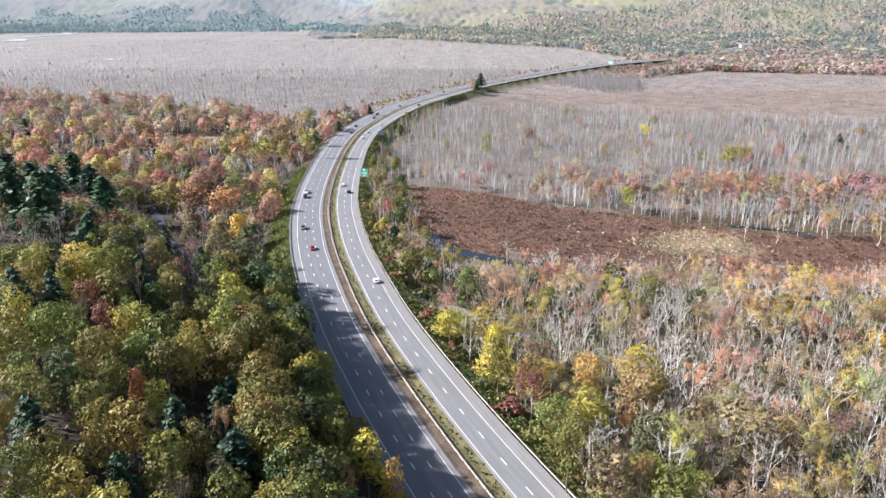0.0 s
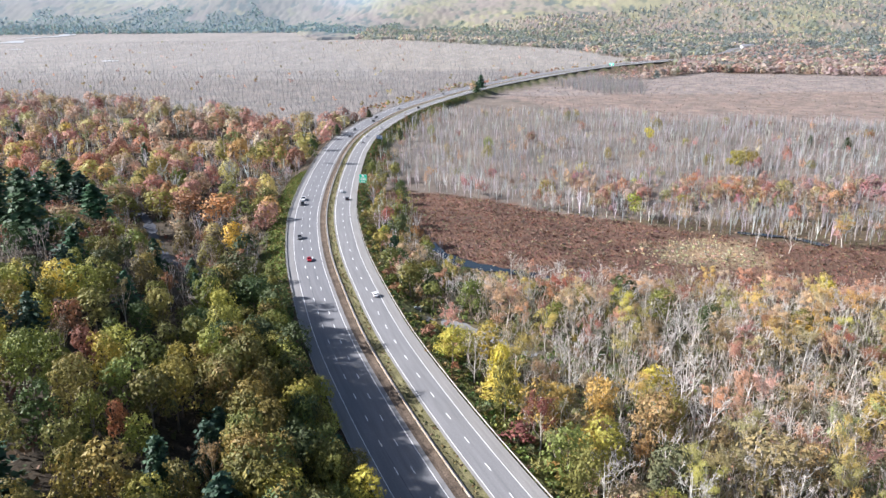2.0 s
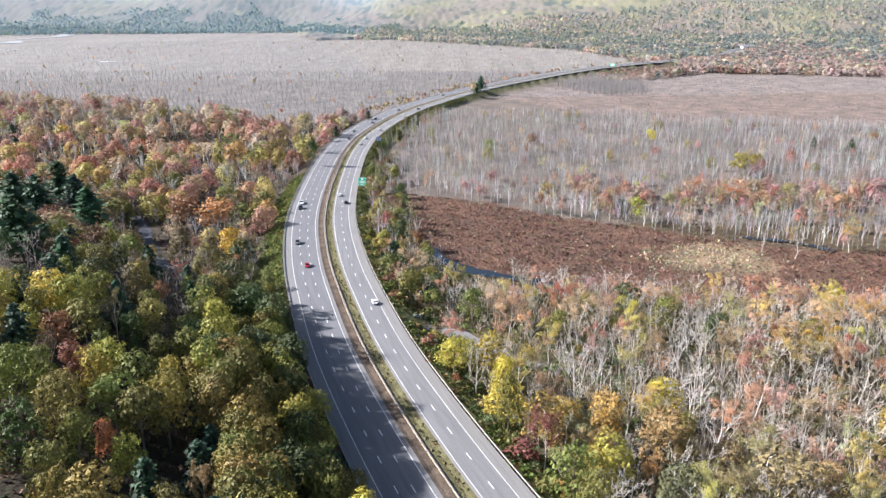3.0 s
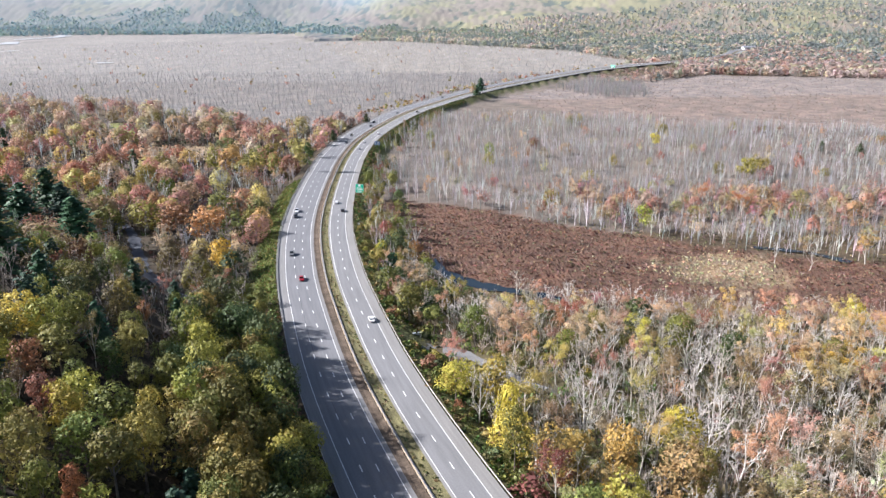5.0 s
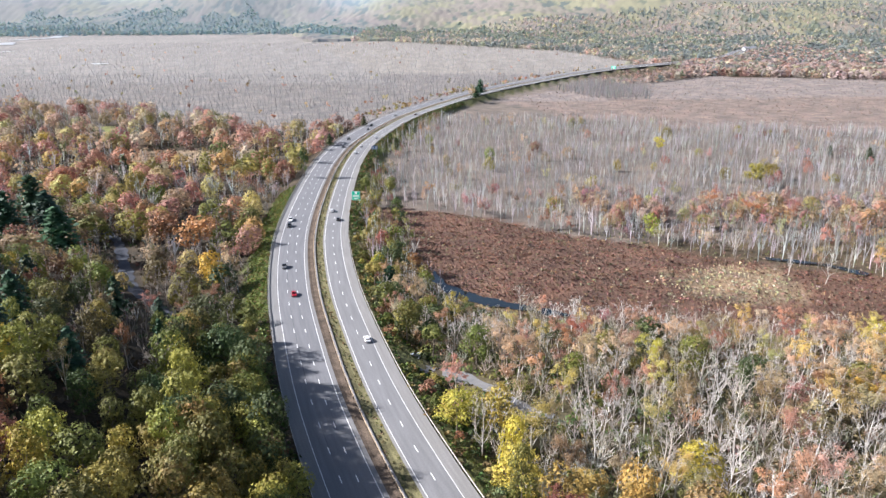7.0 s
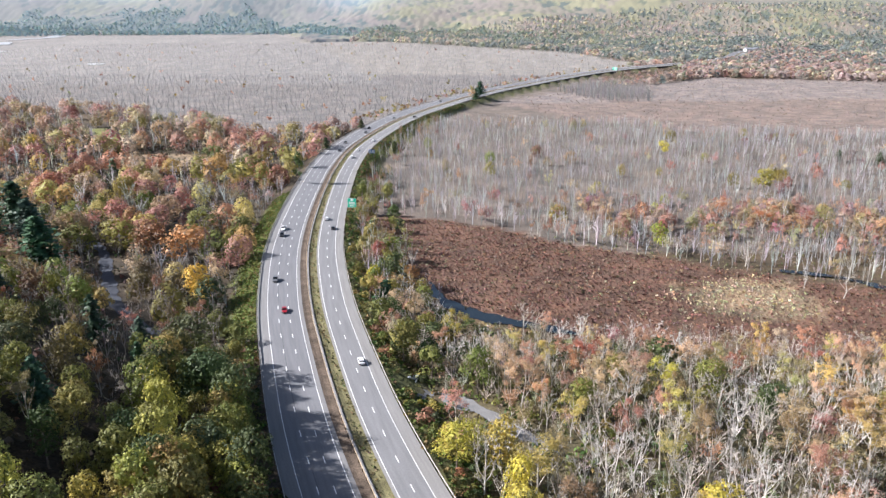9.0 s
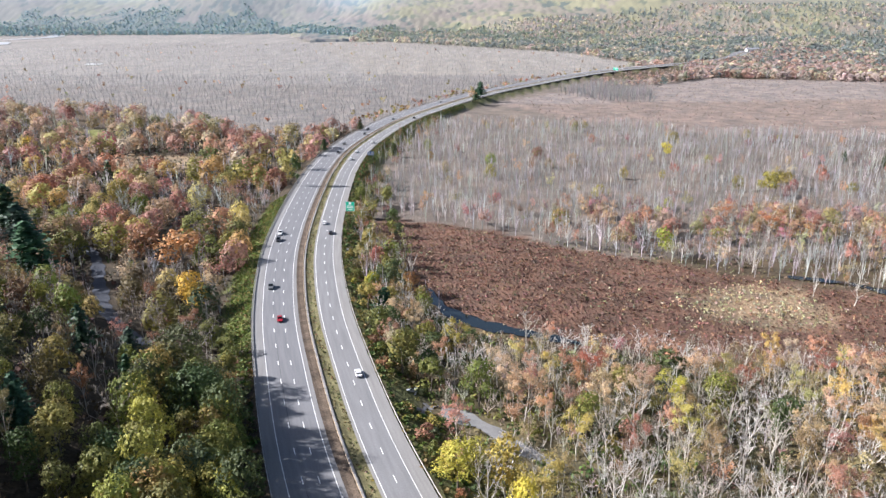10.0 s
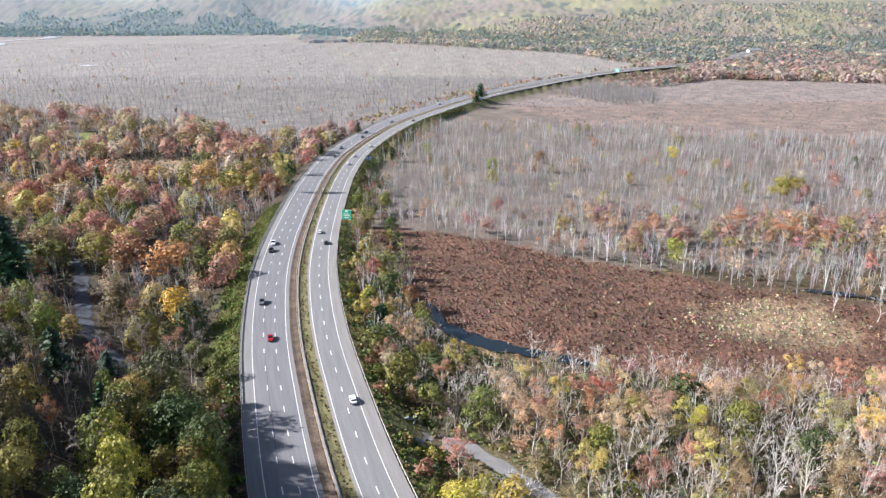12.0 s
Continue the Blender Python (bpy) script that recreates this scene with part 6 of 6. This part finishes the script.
def wheel_parts(root, x, y, r):
    bm = bmesh.new()
    bmesh.ops.create_cone(bm, cap_ends=True, segments=16, radius1=r, radius2=r, depth=0.22)
    bmesh.ops.rotate(bm, verts=bm.verts[:], matrix=Matrix.Rotation(radians(90), 3, "Y"))
    w = part("wheel", bm, RUBBER, root)
    w.matrix_basis = pose(x, y, r)
    bm = bmesh.new()
    bmesh.ops.create_cone(bm, cap_ends=True, segments=12, radius1=r * 0.62, radius2=r * 0.5, depth=0.25)
    bmesh.ops.rotate(bm, verts=bm.verts[:], matrix=Matrix.Rotation(radians(90 if x > 0 else -90), 3, "Y"))
    part("rim", bm, RIM, w)


def vehicle(kind, colour, label):
    """A car with hull, cabin glass, wheels and lamps; its front points along y."""
    root = new({"sedan": "car", "suv": "car", "pickup": "pickup_truck"}[kind])
    L, Wd, deck, roof = {"sedan": (4.7, 0.91, 0.95, 1.45), "suv": (4.75, 0.95, 1.08, 1.75), "pickup": (5.7, 1.0, 1.12, 1.88)}[kind]
    h = L / 2

    def sec(w, z0, z1):
        return [(w * 0.9, z0), (w, z0 + 0.15), (w, z1 - 0.22), (w * 0.93, z1)]

    body = [(-h, sec(Wd * 0.86, 0.42, deck - 0.1)), (-h + 0.25, sec(Wd * 0.97, 0.3, deck)), (-h * 0.4, sec(Wd, 0.25, deck)), (h * 0.38, sec(Wd, 0.25, deck)),
            (h - 0.45, sec(Wd * 0.96, 0.3, deck - 0.12)), (h, sec(Wd * 0.82, 0.42, deck - 0.3))]
    part("body", loft(body), PAINTS[colour], root)
    a, b, c, d = {"sedan": (-h * 0.78, -h * 0.46, h * 0.02, h * 0.42), "suv": (-h * 0.97, -h * 0.84, h * 0.05, h * 0.42), "pickup": (-h * 0.12, -h * 0.04, h * 0.3, h * 0.56)}[kind]
    top = Wd * 0.74

    def cab(w, z):
        return [(w, deck - 0.03), (w, z)]

    hull = [(a, [(Wd * 0.9, deck - 0.05), (Wd * 0.9, deck)]), (b, [(Wd * 0.92, deck - 0.05), (top, roof)]), (c, [(Wd * 0.93, deck - 0.05), (top, roof)]), (d, [(Wd * 0.9, deck - 0.05), (Wd * 0.9, deck)])]
    part("cabin", loft(hull), PAINTS[colour], root)
    e = 0.012
    part("windscreen", pane([(-Wd * 0.84, d - 0.06, deck + 0.05 + e), (Wd * 0.84, d - 0.06, deck + 0.05 + e), (top * 0.95, c + 0.06, roof - 0.05 + e), (-top * 0.95, c + 0.06, roof - 0.05 + e)]), GLASS, root)
    part("rear_window", pane([(Wd * 0.84, a + 0.05, deck + 0.06 + e), (-Wd * 0.84, a + 0.05, deck + 0.06 + e), (-top * 0.93, b - 0.03, roof - 0.06 + e), (top * 0.93, b - 0.03, roof - 0.06 + e)]), GLASS, root)
    for s in (-1, 1):
        q = lambda w, y, z: (s * (w + e), y, z)
        part("side_window", pane([q(Wd * 0.905, a + 0.3, deck + 0.04), q(Wd * 0.915, d - 0.3, deck + 0.04), q(top + 0.02, c - 0.02, roof - 0.08), q(top + 0.02, b + 0.05, roof - 0.08)]), GLASS, root)
        part("headlight", bevelled((s * Wd * 0.62 - 0.2, s * Wd * 0.62 + 0.2, h - 0.09, h - 0.0, deck - 0.48, deck - 0.34), width=0.02), LAMP, root)
        part("tail_light", bevelled((s * Wd * 0.7 - 0.14, s * Wd * 0.7 + 0.14, -h - 0.01, -h + 0.08, deck - 0.38, deck - 0.14), width=0.02), TAIL, root)
        part("mirror", bevelled((s * (Wd + 0.1) - 0.1, s * (Wd + 0.1) + 0.1, d - 0.5, d - 0.38, deck, deck + 0.16), width=0.02), PAINTS[colour], root)
        for y in (-h * 0.6, h * 0.62):
            wheel_parts(root, s * (Wd - 0.1), y, 0.34 if kind == "sedan" else 0.38)
    if kind == "pickup":
        part("cargo_bed", bevelled((-Wd * 0.8, Wd * 0.8, -h + 0.12, a - 0.1, deck + 0.004, deck + 0.03), width=0.0), RUBBER, root, "dark open cargo bed")
    return tagged(root, label, "car" if kind != "pickup" else "pickup truck", "traffic on the highway")


FLEET = {}
TRAFFIC = [("pickup", "white", 580, -13.0), ("suv", "black", 569, -12.8), ("suv", "grey", 508.5, -12.4), ("sedan", "red", 476.5, -9.2),
           ("sedan", "black", 787, -6.2), ("suv", "grey", 821, -9.6), ("sedan", "black", 873, -6.0), ("suv", "black", 896, -9.6), ("sedan", "grey", 962, -6.0), ("sedan", "black", 1106, -9.6),
           ("sedan", "white", 596, 7.0), ("sedan", "black", 578.5, 10.9), ("sedan", "white", 430, 10.8),
           ("suv", "white", 761, 7.2), ("sedan", "white", 790, 7.1), ("suv", "white", 832, 10.8), ("suv", "black", 976, 10.8)]
for kind, colour, s, o in TRAFFIC:
    (x, y), turn = on_road(s, o)
    m = pose(x, y, 0.09, 0, 0, turn + (180 if o < 0 else 0))
    if (kind, colour) in FLEET:
        copy_thing(FLEET[kind, colour], m)
    else:
        v = vehicle(kind, colour, "%s %s driving on the highway" % (colour, {"sedan": "saloon car", "suv": "sport utility car", "pickup": "pickup truck"}[kind]))
        v.matrix_basis = m
        FLEET[kind, colour] = v


# ---- farm building across the marsh ----
BOARDS = plain("white_boards", (0.78, 0.78, 0.76), 0.7, 0.3, 0.08)
ROOFING = plain("grey_roofing", (0.3, 0.31, 0.33), 0.6, 0.3, 0.15)
PANE = plain("dark_panes", (0.03, 0.035, 0.04), 0.2, 1.0, 0.1)
barn = new("farm_building")
bx, by = 792, 2005
barn.matrix_world = pose(bx, by, float(land(bx, by)[0]) + 0.2, 0, 0, 12)
part("wall", bevelled((-17, 17, -6, 6, -1, 6), width=0.05), BOARDS, barn)
bm = bmesh.new()
ridge = [[bm.verts.new((x, y, z)) for y, z in ((-6.8, 5.9), (0, 9.6), (6.8, 5.9), (6.8, 5.6), (-6.8, 5.6))] for x in (-18, 18)]
for i in range(5):
    bm.faces.new((ridge[0][i], ridge[0][(i + 1) % 5], ridge[1][(i + 1) % 5], ridge[1][i]))
bm.faces.new(ridge[0][::-1])
bm.faces.new(ridge[1])
part("roof", bm, ROOFING, barn)
for x in (-12, -4, 4, 12):
    part("window", bevelled((x - 1.0, x + 1.0, -6.06, -6.01, 2.2, 4.2), width=0.0), PANE, barn)
tagged(barn, "long white farm building with a grey roof", "building")
